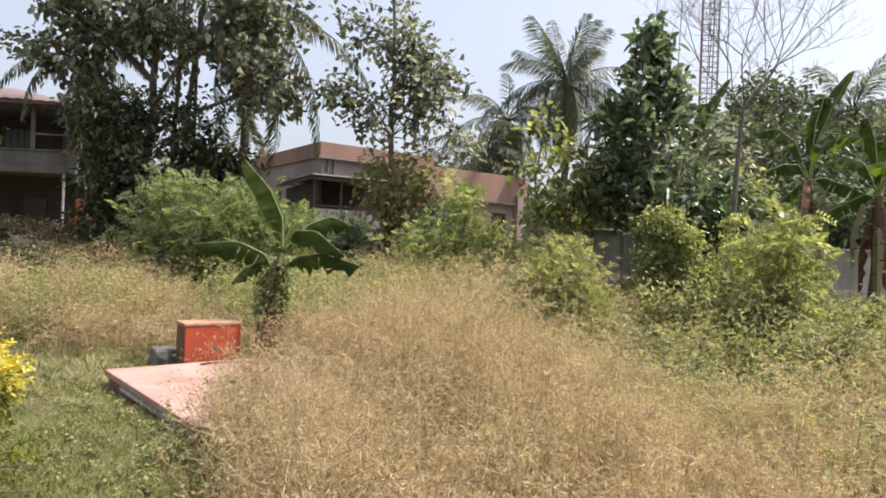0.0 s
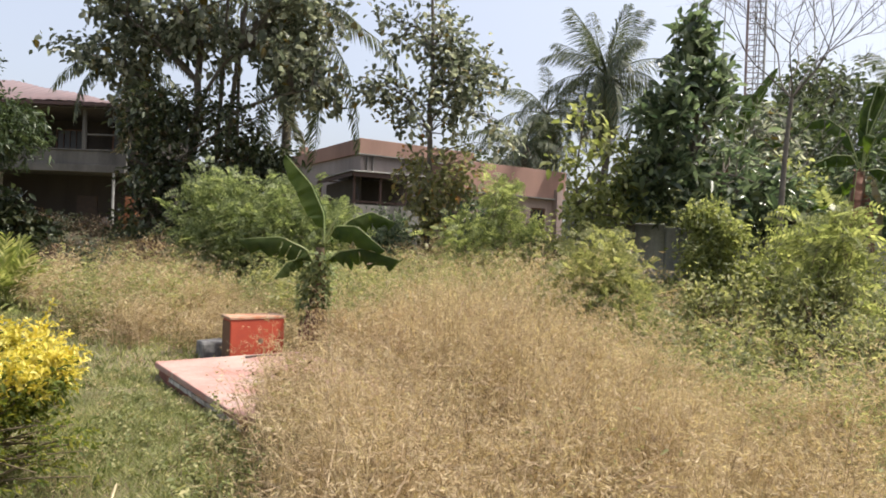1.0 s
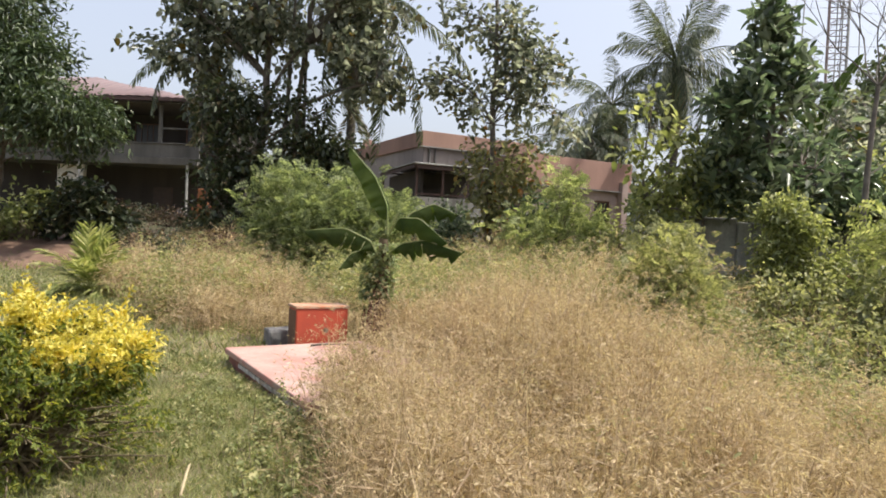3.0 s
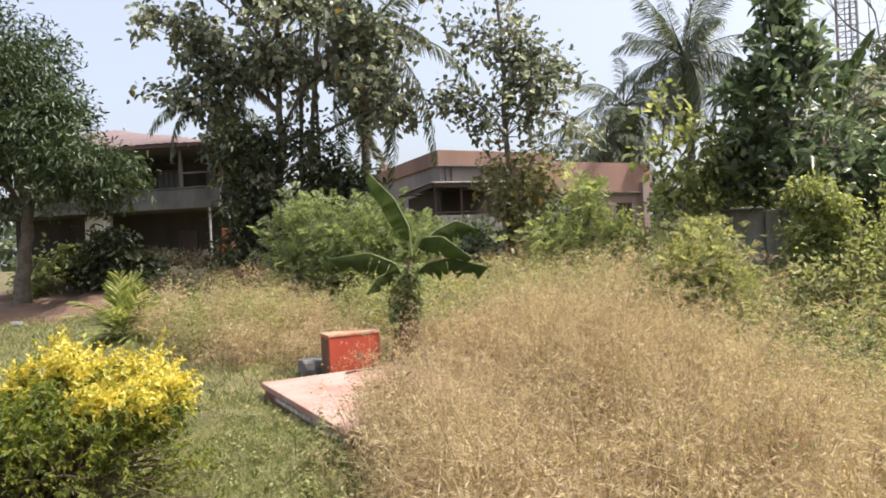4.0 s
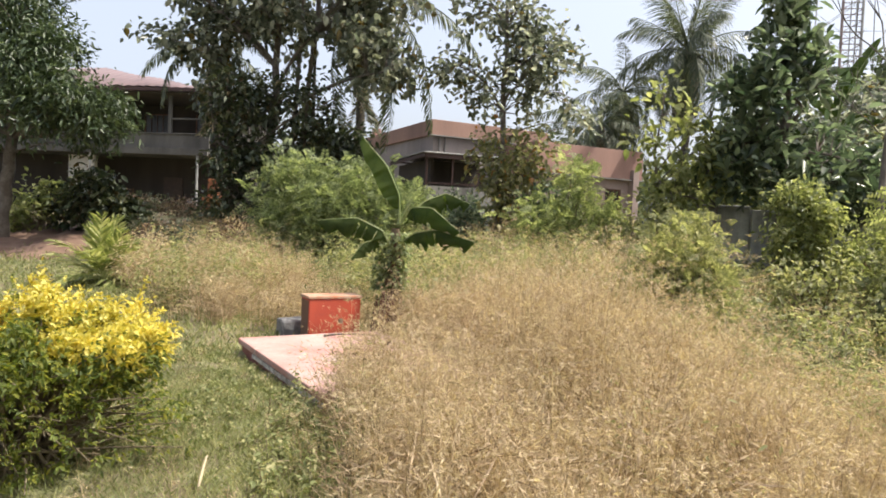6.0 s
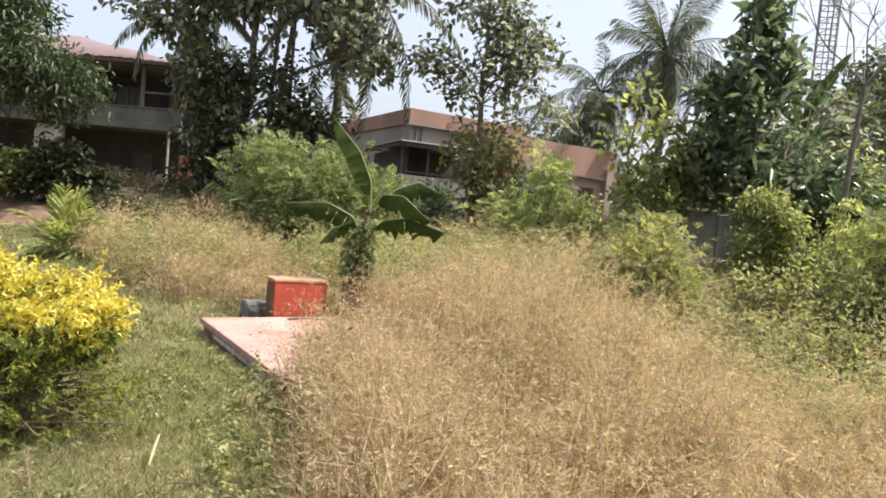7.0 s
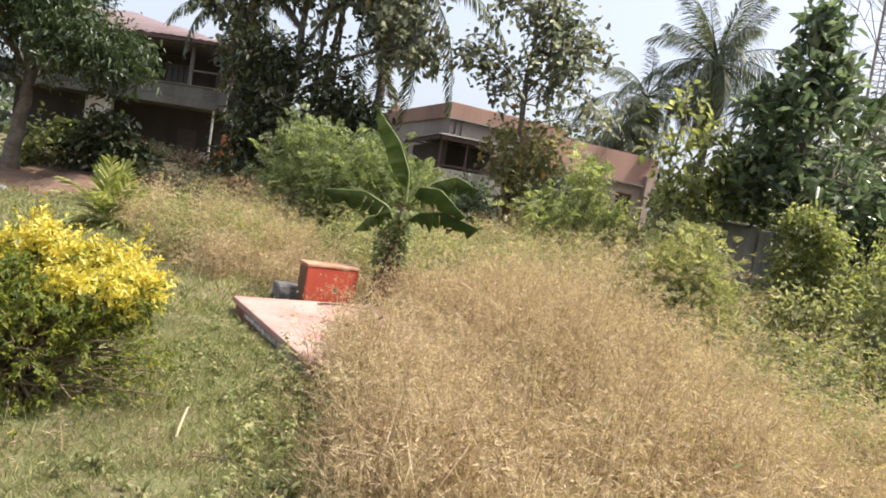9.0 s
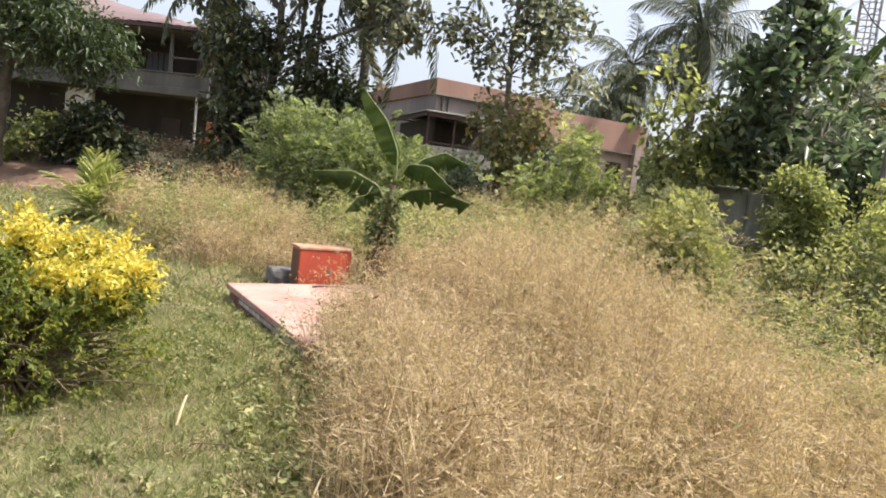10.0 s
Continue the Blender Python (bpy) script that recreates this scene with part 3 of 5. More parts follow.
def build_tower():
    ob = thing("lattice_tower", on_ground(27.5, 70.0), "red and grey steel lattice mast far behind the trees", "mast")
    H, w0, w1 = 46.0, 5.2, 3.4
    corner = lambda k, z: Vector(((w0 + (w1 - w0) * z / H) * (1 if k in (1, 2) else -1), (w0 + (w1 - w0) * z / H) * (1 if k > 1 else -1), z))
    for k in range(4):
        pole("leg", corner(k, 0), corner(k, H), 0.06, M_GREYSTEEL, ob)
    bays = 7
    for i in range(bays):
        z0, z1 = H * i / bays, H * (i + 1) / bays
        for k in range(4):
            m = (k + 1) % 4
            pole("brace", corner(k, z0), corner(m, z1), 0.028, M_GREYSTEEL, ob, 4)
            pole("brace", corner(m, z0), corner(k, z1), 0.028, M_GREYSTEEL, ob, 4)
            pole("strut", corner(k, z1), corner(m, z1), 0.028, M_GREYSTEEL, ob, 4)
    lad = part("cable_ladder", fast_mesh("cable_ladder", *tube([(-0.9, -1.2, 0), (-0.9, -1.2, H)], [0.13, 0.13], 6)), M_TOWERRED, ob)
    pole("rail", (-0.15, -1.2, 0), (-0.15, -1.2, H), 0.06, M_GREYSTEEL, lad, 6)
    pole("rail", (0.35, -1.2, 0), (0.35, -1.2, H), 0.07, M_GREYSTEEL, lad, 6)
    pole("rail", (0.9, -1.2, 0), (0.9, -1.2, H), 0.13, M_GREYSTEEL, lad, 6)
    rung = fast_mesh("rung", *tube([(-0.9, 0, 0), (0.9, 0, 0)], [0.05, 0.05], 4))
    slope = fast_mesh("brace", *tube([(-0.9, 0, 0), (0.9, 0, 1.1)], [0.04, 0.04], 4))
    for me in (rung, slope):
        me.materials.append(M_TOWERRED)
    for i in range(80):
        r = part("rung", rung, None, lad)
        r.location = (0, -1.2, 0.4 + i * 0.56)
        if i % 2 == 0:
            r = part("brace", slope, None, lad)
            r.location = (0, -1.2, 0.4 + i * 0.56)


build_houses()
build_canopy()
build_left_house()
build_boundary()
build_tower()

# ---- palms ----


def frond_mesh(rng, length, droop, leaflet, pairs=46, width=0.05, twist=0.0, hang=0.45, sweep=0.55):
    """One palm frond along +x: arching midrib and two rows of leaflets."""
    s = np.linspace(0, 1, 14)
    rx = length * (s - 0.12 * droop * s ** 3)
    rz = length * (0.32 * s * (1 - droop * 0.4) - droop * 0.62 * s ** 2.3)
    rib = np.stack([rx, twist * s * s, rz], -1)
    pile = Pile().add(*tube(rib, np.linspace(0.045, 0.006, 14) * length / 4, 5))
    t = np.repeat(np.linspace(0.16, 1.0, pairs), 2)
    side = np.tile([1.0, -1.0], pairs)
    at = np.stack([np.interp(t, s, rib[:, k]) for k in range(3)], -1)
    tang = unit(np.stack([np.interp(np.minimum(t + 0.03, 1.03), np.append(s, 1.03), np.append(rib[:, k], rib[-1, k] + (rib[-1, k] - rib[-2, k]) * 0.4)) for k in range(3)], -1) - at + 1e-6)
    d = tang * sweep + np.stack([0 * t, side, 0 * t], -1) * 0.9 + np.array([0, 0, -hang]) + rng.normal(size=at.shape) * 0.2
    L = leaflet * (0.3 + 0.7 * np.sin(np.clip(t * 0.86 + 0.12, 0, 1) * np.pi) ** 0.6) * rng.uniform(0.85, 1.1, len(t))
    d = unit(d)
    mid = at + d * L[:, None] * 0.55
    end = mid + unit(d + np.array([0, 0, -1.8 * hang])) * L[:, None] * 0.45
    n = np.tile([[0.2, 0, 1.0]], (len(t), 1)) + rng.normal(size=at.shape) * 0.15
    sd = unit(np.cross(d, n)) * (width * 0.5)
    v = np.stack([at - sd * 0.4, at + sd * 0.4, mid + sd, mid - sd, end], 1).reshape(-1, 3)
    i = np.arange(len(t))[:, None] * 5
    pile.add(v, np.concatenate([i + [0, 1, 2, 3]], 0))
    pile.add(v, i + [3, 2, 4, 4])
    vv, qq = np.concatenate(pile.v), np.concatenate(pile.q)
    tri = qq[:, 2] == qq[:, 3]
    return fast_mesh("frond", vv, qq[~tri], qq[tri][:, :3])


def palm(name, label, base, crown, trunk_r, frond_len, count, leaf, seed, dead=2, lean_side=(0, 0, 0), leaflet=0.75, pairs=46, width=0.06, rise=(-35, 70), bark=M_GREYBARK, category="palm tree", trunk=True, droops=(0.7, 1.05, 1.4), hang=1.0, sweep=0.6):
    rng = np.random.default_rng(seed)
    foot = np.array(on_ground(*base)) - np.array([0, 0, 0.08])
    ob = thing(name, foot, label, category)
    top = np.array(crown) - foot
    if trunk:
        n = 40
        path = bend((0, 0, 0), top, 0, lean_side, n)
        r = np.linspace(trunk_r * 1.15, trunk_r * 0.8, n) * (1 + 0.06 * (np.arange(n) % 2))
        r[0] *= 1.3
        part("trunk", fast_mesh("trunk", *tube(path, r, 9), None, True), bark, ob)
    kinds = [frond_mesh(rng, frond_len, dr, leaflet, pairs, width, tw, hang, sweep) for dr, tw in zip(droops, (0.2, -0.25, 0.1))]
    for me in kinds:
        me.materials.append(leaf)
    dry = frond_mesh(rng, frond_len * 0.85, 1.35, leaflet * 0.8, pairs, width)
    dry.materials.append(M_PALMDRY)
    for k in range(count):
        yaw = k * 137.5 + rng.uniform(-14, 14)
        lift = rise[1] + (rise[0] - rise[1]) * (k / max(count - 1, 1)) + rng.uniform(-8, 8)
        f = part("frond", kinds[min(2, int(3 * (k + 0.5) / count))], None, ob)
        f.matrix_basis = pose(*top, 0, 0, yaw) @ pose(0, 0, 0, rng.uniform(-20, 20), -lift * 0.8, 0)
        f.scale = [rng.uniform(0.85, 1.08)] * 3
    for k in range(dead):
        f = part("frond", dry, None, ob, "dead hanging frond")
        f.matrix_basis = pose(*top, 0, 0, rng.uniform(0, 360)) @ pose(0, 0, 0, 0, 58, 0)
    return ob


def build_palms():
    palm("coconut_palm", "tall coconut palm with drooping grey-green fronds behind the broadleaf tree", (-6.35, 20.2), (-6.15, 20.2, 8.4), 0.14, 4.2, 19, M_PALM, 3, 4, (0.05, 0, 0), 0.75, 60, 0.05, (-60, 55))
    palm("coconut_palm", "coconut palm rising above the houses against the sky", (5.0, 31), (5.5, 30, 9.4), 0.17, 3.4, 30, M_PALM, 4, 3, (0.4, 0, 0), 1.15, 76, 0.034, (-60, 88), M_GREYBARK, "palm tree", True, (0.4, 0.85, 1.35), 1.25, 0.9)
    palm("coconut_palm", "coconut palm with dark drooping fronds behind the houses", (2.6, 33), (3.0, 32, 8.0), 0.17, 3.6, 22, M_PALM, 5, 4, (-0.3, 0, 0), 1.0, 56, 0.04, (-70, 60), M_GREYBARK, "palm tree", True, (0.7, 1.05, 1.4), 0.8, 0.9)
    palm("coconut_palm", "low coconut palm with dark drooping fronds beside the rose parapet", (1.5, 29.5), (1.9, 29.0, 6.0), 0.16, 3.4, 14, M_PALM, 15, 3, (-0.2, 0, 0), 1.0, 56, 0.04, (-60, 40), M_GREYBARK, "palm tree", True, (0.7, 1.05, 1.4), 0.8, 0.9)
    palm("coconut_palm", "coconut palm far off with hazy fronds", (20.5, 33), (20.0, 32, 9.2), 0.17, 3.2, 24, M_PALM, 6, 2, (0.3, 0, 0), 1.05, 54, 0.04, (-50, 75), M_GREYBARK, "palm tree", True, (0.5, 0.9, 1.4), 0.6, 1.0)
    palm("coconut_palm", "short coconut palm half hidden by the dense trees", (-9.4, 19.0), (-10.6, 19.0, 6.5), 0.12, 2.8, 11, M_PALM, 8, 3, (0, 0, 0), 0.65, 50, 0.045, (-30, 60))
    palm("young_palm", "young yellow-green palm seedling at the edge of the grass", (-8.0, 10.6), (-8.0, 10.6, 0.14), 0.06, 1.1, 19, M_PALMLET, 9, 0, (0, 0, 0), 0.42, 22, 0.045, (5, 95), M_TWIG, "palm", True, (0.15, 0.55, 1.0), 0.15, 1.2)


build_palms()

# ---- broadleaf trees ----


def build_trees():
    leafy_tree("mango_tree", "dense dark green mango tree beside the veranda house", "tree", (-13.6, 14.2), (-13.2, 14.2, 4.6), 0.2,
               [(-13.5, 14.0, 5.2, 1.9, 2.0, 1.9, 190), (-11.1, 13.6, 3.7, 1.2, 1.4, 0.85, 90), (-14.2, 13.8, 4.2, 2.2, 2.0, 1.4, 110), (-13.5, 14.0, 7.0, 1.6, 1.8, 1.2, 80), (-12.1, 13.6, 4.7, 1.0, 1.2, 0.9, 70), (-15.7, 14.0, 6.2, 2.2, 2.2, 1.9, 90)],
               62, 0.18, 0.17, 0.3, M_MANGO, M_BARK, 11, 10, 0.3, gaps=-1.15)
    leafy_tree("spreading_tree", "tall many-stemmed tree with dense dark rounded leaves", "tree", (-7.9, 17.2), (-7.6, 17.0, 8.2), 0.17,
               [(-9.6, 17.0, 6.6, 2.0, 1.8, 1.6, 110), (-7.4, 17.0, 7.4, 2.2, 1.8, 1.5, 130), (-5.2, 16.8, 6.9, 1.6, 1.5, 1.5, 95), (-10.6, 17.0, 8.2, 1.6, 1.6, 1.2, 60),
                (-8.0, 17.0, 9.2, 2.6, 2.0, 1.3, 130), (-5.0, 16.8, 8.6, 1.7, 1.5, 1.2, 80), (-4.5, 16.6, 5.4, 0.9, 0.9, 0.9, 34)],
               20, 0.2, 0.22, 0.7, M_BROAD, M_BARK, 12, 14, 0.12, 0.014, gaps=-0.35,
               stems=((0.9, 0.2, -6.5, 17.2, 7.8, 0.11), (0.4, 0.3, -7.0, 17.2, 8.3, 0.09), (-0.8, 0, -9.8, 17.0, 7.2, 0.1), (1.2, 0.4, -6.7, 17.4, 7.6, 0.08)))
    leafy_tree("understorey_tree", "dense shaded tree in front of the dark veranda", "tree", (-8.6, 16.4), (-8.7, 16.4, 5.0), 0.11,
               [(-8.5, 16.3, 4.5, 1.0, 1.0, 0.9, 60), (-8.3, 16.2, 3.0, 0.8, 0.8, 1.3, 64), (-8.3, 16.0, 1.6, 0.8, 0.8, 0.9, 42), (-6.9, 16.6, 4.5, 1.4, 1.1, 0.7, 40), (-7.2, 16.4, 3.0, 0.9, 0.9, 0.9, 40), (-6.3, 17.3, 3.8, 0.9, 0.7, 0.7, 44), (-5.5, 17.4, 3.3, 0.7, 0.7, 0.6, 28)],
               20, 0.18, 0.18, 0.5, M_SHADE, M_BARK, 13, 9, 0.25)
    leafy_tree("teak_tree", "slender airy tree with large pale leaves and a leafy foot", "tree", (-1.45, 17.1), (-1.5, 17.0, 8.6), 0.1,
               [(-1.8, 17.0, 7.0, 1.1, 1.0, 1.4, 80), (-2.7, 17.0, 5.2, 0.8, 0.9, 0.7, 36), (-0.5, 17.0, 5.5, 1.3, 1.1, 1.0, 80), (-1.5, 17.0, 4.7, 1.1, 1.0, 0.6, 40), (-1.7, 17.0, 8.6, 0.8, 0.8, 0.8, 36), (0.5, 17.0, 4.6, 0.7, 0.8, 0.7, 36), (-0.9, 17.0, 6.4, 1.0, 0.9, 0.8, 40)],
               12, 0.2, 0.2, 0.6, M_BROAD, M_BARK, 14, 10, 0.1, 0.011, 0.8, 0.3, gaps=-0.6,
               extra=([(-1.35, 16.7, 3.2, 0.85, 0.8, 0.9, 56), (-0.6, 16.7, 3.1, 0.6, 0.7, 0.8, 32), (-1.3, 16.8, 2.1, 0.55, 0.6, 0.7, 34)], M_RUSTY, "bushy rust-tinged lower leaves"))
    leafy_tree("glossy_tree", "dark glossy broadleaf tree with a pointed crown", "tree", (4.5, 14.2), (4.35, 14.0, 6.4), 0.12,
               [(4.36, 13.9, 6.25, 0.14, 0.14, 0.25, 10), (4.33, 13.9, 5.7, 0.4, 0.42, 0.32, 30), (4.4, 13.9, 5.0, 0.7, 0.7, 0.42, 50), (4.15, 13.8, 4.3, 1.05, 0.95, 0.5, 80), (4.5, 13.8, 3.4, 1.25, 1.0, 0.65, 100), (5.3, 13.8, 2.9, 0.75, 0.8, 0.6, 46), (3.7, 13.8, 2.7, 0.7, 0.7, 0.5, 36)],
               12, 0.14, 0.3, 0.4, M_GLOSSY, M_BARK, 16, 9, -0.45, 0.012, 0.75, gaps=-0.75)
    leafy_tree("slender_tree", "slender young tree with sparse yellow-green leaves", "tree", (2.2, 14.6), (2.25, 14.5, 4.7), 0.04,
               [(2.2, 14.4, 4.3, 0.4, 0.5, 0.5, 9), (2.6, 14.4, 3.3, 0.6, 0.6, 0.6, 17), (1.9, 14.4, 3.3, 0.4, 0.5, 0.5, 12), (2.9, 14.4, 3.8, 0.4, 0.5, 0.4, 8)],
               6, 0.16, 0.22, 0.6, M_BRIGHT, M_BARK, 17, 6, 0.15, 0.009, group="slender trees")
    leafy_tree("slender_tree", "slender young tree in full leaf near the boundary wall", "tree", (3.1, 14.4), (3.1, 14.3, 4.0), 0.04,
               [(3.0, 14.2, 2.6, 0.6, 0.6, 0.5, 34), (3.3, 14.2, 3.2, 0.4, 0.5, 0.4, 16), (2.3, 14.3, 2.3, 0.5, 0.5, 0.5, 26)],
               11, 0.15, 0.18, 0.5, M_BRIGHT, M_BARK, 18, 6, 0.15, 0.009, group="slender trees")
    # thicket along the boundary on the right
    for k, (x, y, z, r, m, s) in enumerate([(6.3, 14.9, 2.9, 0.8, M_GLOSSY, 21), (7.6, 16.6, 2.9, 1.0, M_BRIGHT, 22), (9.4, 16.8, 3.0, 1.2, M_GLOSSY, 23), (11.4, 16.6, 2.9, 1.2, M_GLOSSY, 24), (6.8, 17.2, 4.0, 1.3, M_BROAD, 25), (10.0, 18.5, 4.4, 1.6, M_MANGO, 26), (13.4, 17.0, 3.8, 1.6, M_GLOSSY, 27), (4.1, 18.0, 2.7, 0.75, M_BRIGHT, 28), (5.4, 18.6, 3.0, 1.0, M_BRIGHT, 29)]):
        leafy_tree("boundary_tree", ("leafy dark tree crowding the boundary wall", "bright leafy tree crowding the boundary wall")[m is M_BRIGHT], "tree", (x, y), (x, y, z + 0.3), 0.06,
                   [(x, y, z, r, r * 0.9, r * 0.9, 80), (x - 0.6, y - 0.1, z - 0.8, r * 0.8, r * 0.7, r * 0.7, 60), (x + 0.6, y, z - 0.6, r * 0.8, r * 0.7, r * 0.7, 60)],
                   10, 0.17, 0.2, 0.42, m, M_BARK, s, 6, 0.1, 0.01, group="boundary trees")
    # trees behind the houses
    for k, (x, y, z, r, s) in enumerate([(8.5, 28, 5.6, 2.2, 31), (15.2, 31, 9.0, 2.2, 32), (11.5, 26, 6.0, 2.6, 33), (19, 30, 7.2, 3.0, 34), (24, 33, 7.5, 3.2, 35), (0.4, 36, 5.4, 2.4, 37), (-12.5, 34, 5.2, 2.8, 38), (16.5, 23, 5.4, 2.6, 39), (21.5, 22, 5.0, 2.6, 40)]):
        leafy_tree("distant_tree", "hazy rounded tree behind the houses", "tree", (x, y), (x, y, z), 0.16,
                   [(x, y, z, r, r, r * 0.7, 120), (x - r * 0.5, y, z - r * 0.6, r * 0.8, r * 0.8, r * 0.6, 80), (x + r * 0.5, y, z - r * 0.5, r * 0.8, r * 0.8, r * 0.6, 80)],
                   9, 0.3, 0.32, 0.5, M_FAR, M_BARK, s, 7, 0.4, 0.02, group="trees behind the houses")


def build_bare_tree():
    rng = np.random.default_rng(5)
    foot = np.array(on_ground(5.45, 12.0)) - np.array([0, 0, 0.06])
    ob = thing("bare_tree", foot, "leafless thin tree with pale forking branches", "tree")

    def grow(pile, p, d, r, length, depth):
        n = 5
        pts = [p]
        for _ in range(n - 1):
            d = unit(d + rng.normal(size=3) * 0.14 + np.array([0, 0, 0.03]))
            pts.append(pts[-1] + d * length / (n - 1))
        pile.add(*tube(pts, np.linspace(r, r * 0.68, n), 5))
        if depth == 0:
            return
        for k in range(2 if depth < 3 else 3):
            a = rng.uniform(0, 6.28)
            side = np.array([math.cos(a), math.sin(a) * 0.8, rng.uniform(0.1, 0.5)])
            grow(pile, pts[-1] if k else pts[-2], unit(d + side * 0.75), r * 0.6, length * rng.uniform(0.62, 0.85), depth - 1)
    trunk = bend((0, 0, 0), np.array([5.52, 12.0, 4.3]) - foot, 0, (-0.08, 0, 0), 12)
    part("trunk", fast_mesh("trunk", *tube(trunk, np.linspace(0.075, 0.036, 12), 8), None, True), M_GREYBARK, ob)
    limbs_ = [(11, a, 1.1, 0.015, l, 5) for a, l in ((0.15, 1.4), (1.3, 1.1), (2.9, 1.2), (4.2, 1.0), (5.5, 1.3), (0.7, 1.2), (2.2, 1.1))]
    limbs_ += [(7, 0.4, 0.7, 0.012, 0.8, 3), (8, 3.4, 0.7, 0.012, 0.8, 3), (9, 5.9, 0.7, 0.012, 0.8, 3)]
    for at, a, up, r, l, depth in limbs_:
        pile = Pile()
        grow(pile, trunk[at], unit(np.array([math.cos(a), math.sin(a) * 0.7, up])), r, l, depth)
        part("branch", pile.mesh("branch", True), M_GREYBARK, ob)


build_trees()
build_bare_tree()

# ---- shrubs ----


def shrub(name, label, base, blobs, per, spread, length, width, leaf, seed, category="shrub", wild=0.8, droop=0.15, group="", twig=0.008, stems=6):
    rng = np.random.default_rng(seed)
    foot = np.array(on_ground(*base)) - np.array([0, 0, 0.04])
    ob = thing(name, foot, label, category, group)
    rel = [(b[0] - foot[0], b[1] - foot[1], b[2] - foot[2], *b[3:]) for b in blobs]
    c, o = crown_points(rng, rel)
    c[:, 2] = np.maximum(c[:, 2], 0.08)
    pile = Pile()
    for k in rng.choice(len(c), min(len(c), 60), replace=False):
        a = rng.normal(size=3) * np.array([0.12, 0.12, 0])
        pile.add(*tube(bend(a, c[k], 0.1, rng.normal(size=3) * 0.06, 6), np.linspace(twig * 1.8, twig * 0.4, 6), 4))
    part("woody_stem", pile.mesh("woody_stem", True), M_TWIG, ob)
    part("foliage", fast_mesh("foliage", *foliage(rng, c, o, per, spread, length, width, droop, wild=wild)), leaf, ob)
    return ob


def feather_shrub(name, label, base, blobs, seed, leaf=M_FEATHER, group="", frond=0.34, per=8):
    """A shrub of feathery compound leaves: each a thin rib with rows of leaflets."""
    rng = np.random.default_rng(seed)
    foot = np.array(on_ground(*base)) - np.array([0, 0, 0.04])
    ob = thing(name, foot, label, "shrub", group)
    rel = [(b[0] - foot[0], b[1] - foot[1], b[2] - foot[2], *b[3:]) for b in blobs]
    c, o = crown_points(rng, rel)
    c[:, 2] = np.maximum(c[:, 2], 0.08)
    pile = Pile()
    for k in rng.choice(len(c), min(len(c), 70), replace=False):
        a = rng.normal(size=3) * np.array([0.25, 0.2, 0])
        pile.add(*tube(bend(a, c[k], 0.15, rng.normal(size=3) * 0.06, 6), np.linspace(0.014, 0.003, 6), 4))
    part("woody_stem", pile.mesh("woody_stem", True), M_TWIG, ob)
    m = len(c) * per
    cc, oo = np.repeat(c, per, 0) + rng.normal(size=(m, 3)) * 0.1, np.repeat(o, per, 0)
    d = unit(oo * 0.6 + rng.normal(size=(m, 3)) * 0.6 + np.array([0, 0, 0.35]))
    n = unit(np.cross(d, rng.normal(size=(m, 3))))
    n = np.where(n[:, 2:] < 0, -n, n)
    s = np.cross(d, n)
    L = frond * rng.uniform(0.6, 1.2, m)
    fol = Pile()
    steps = 6
    for j in range(steps):
        f = 0.2 + 0.8 * j / steps
        for side in (1, -1):
            p = cc + d * (L * f)[:, None] + np.array([0, 0, -1.0]) * (L * 0.35 * f * f)[:, None]
            fol.add(*slivers(p, s * side + d * 0.5 + np.array([0, 0, -0.15]), n, L * 0.3 * (1.1 - 0.6 * f), L * 0.1))
    part("foliage", fol.mesh("foliage"), leaf, ob)
    return ob


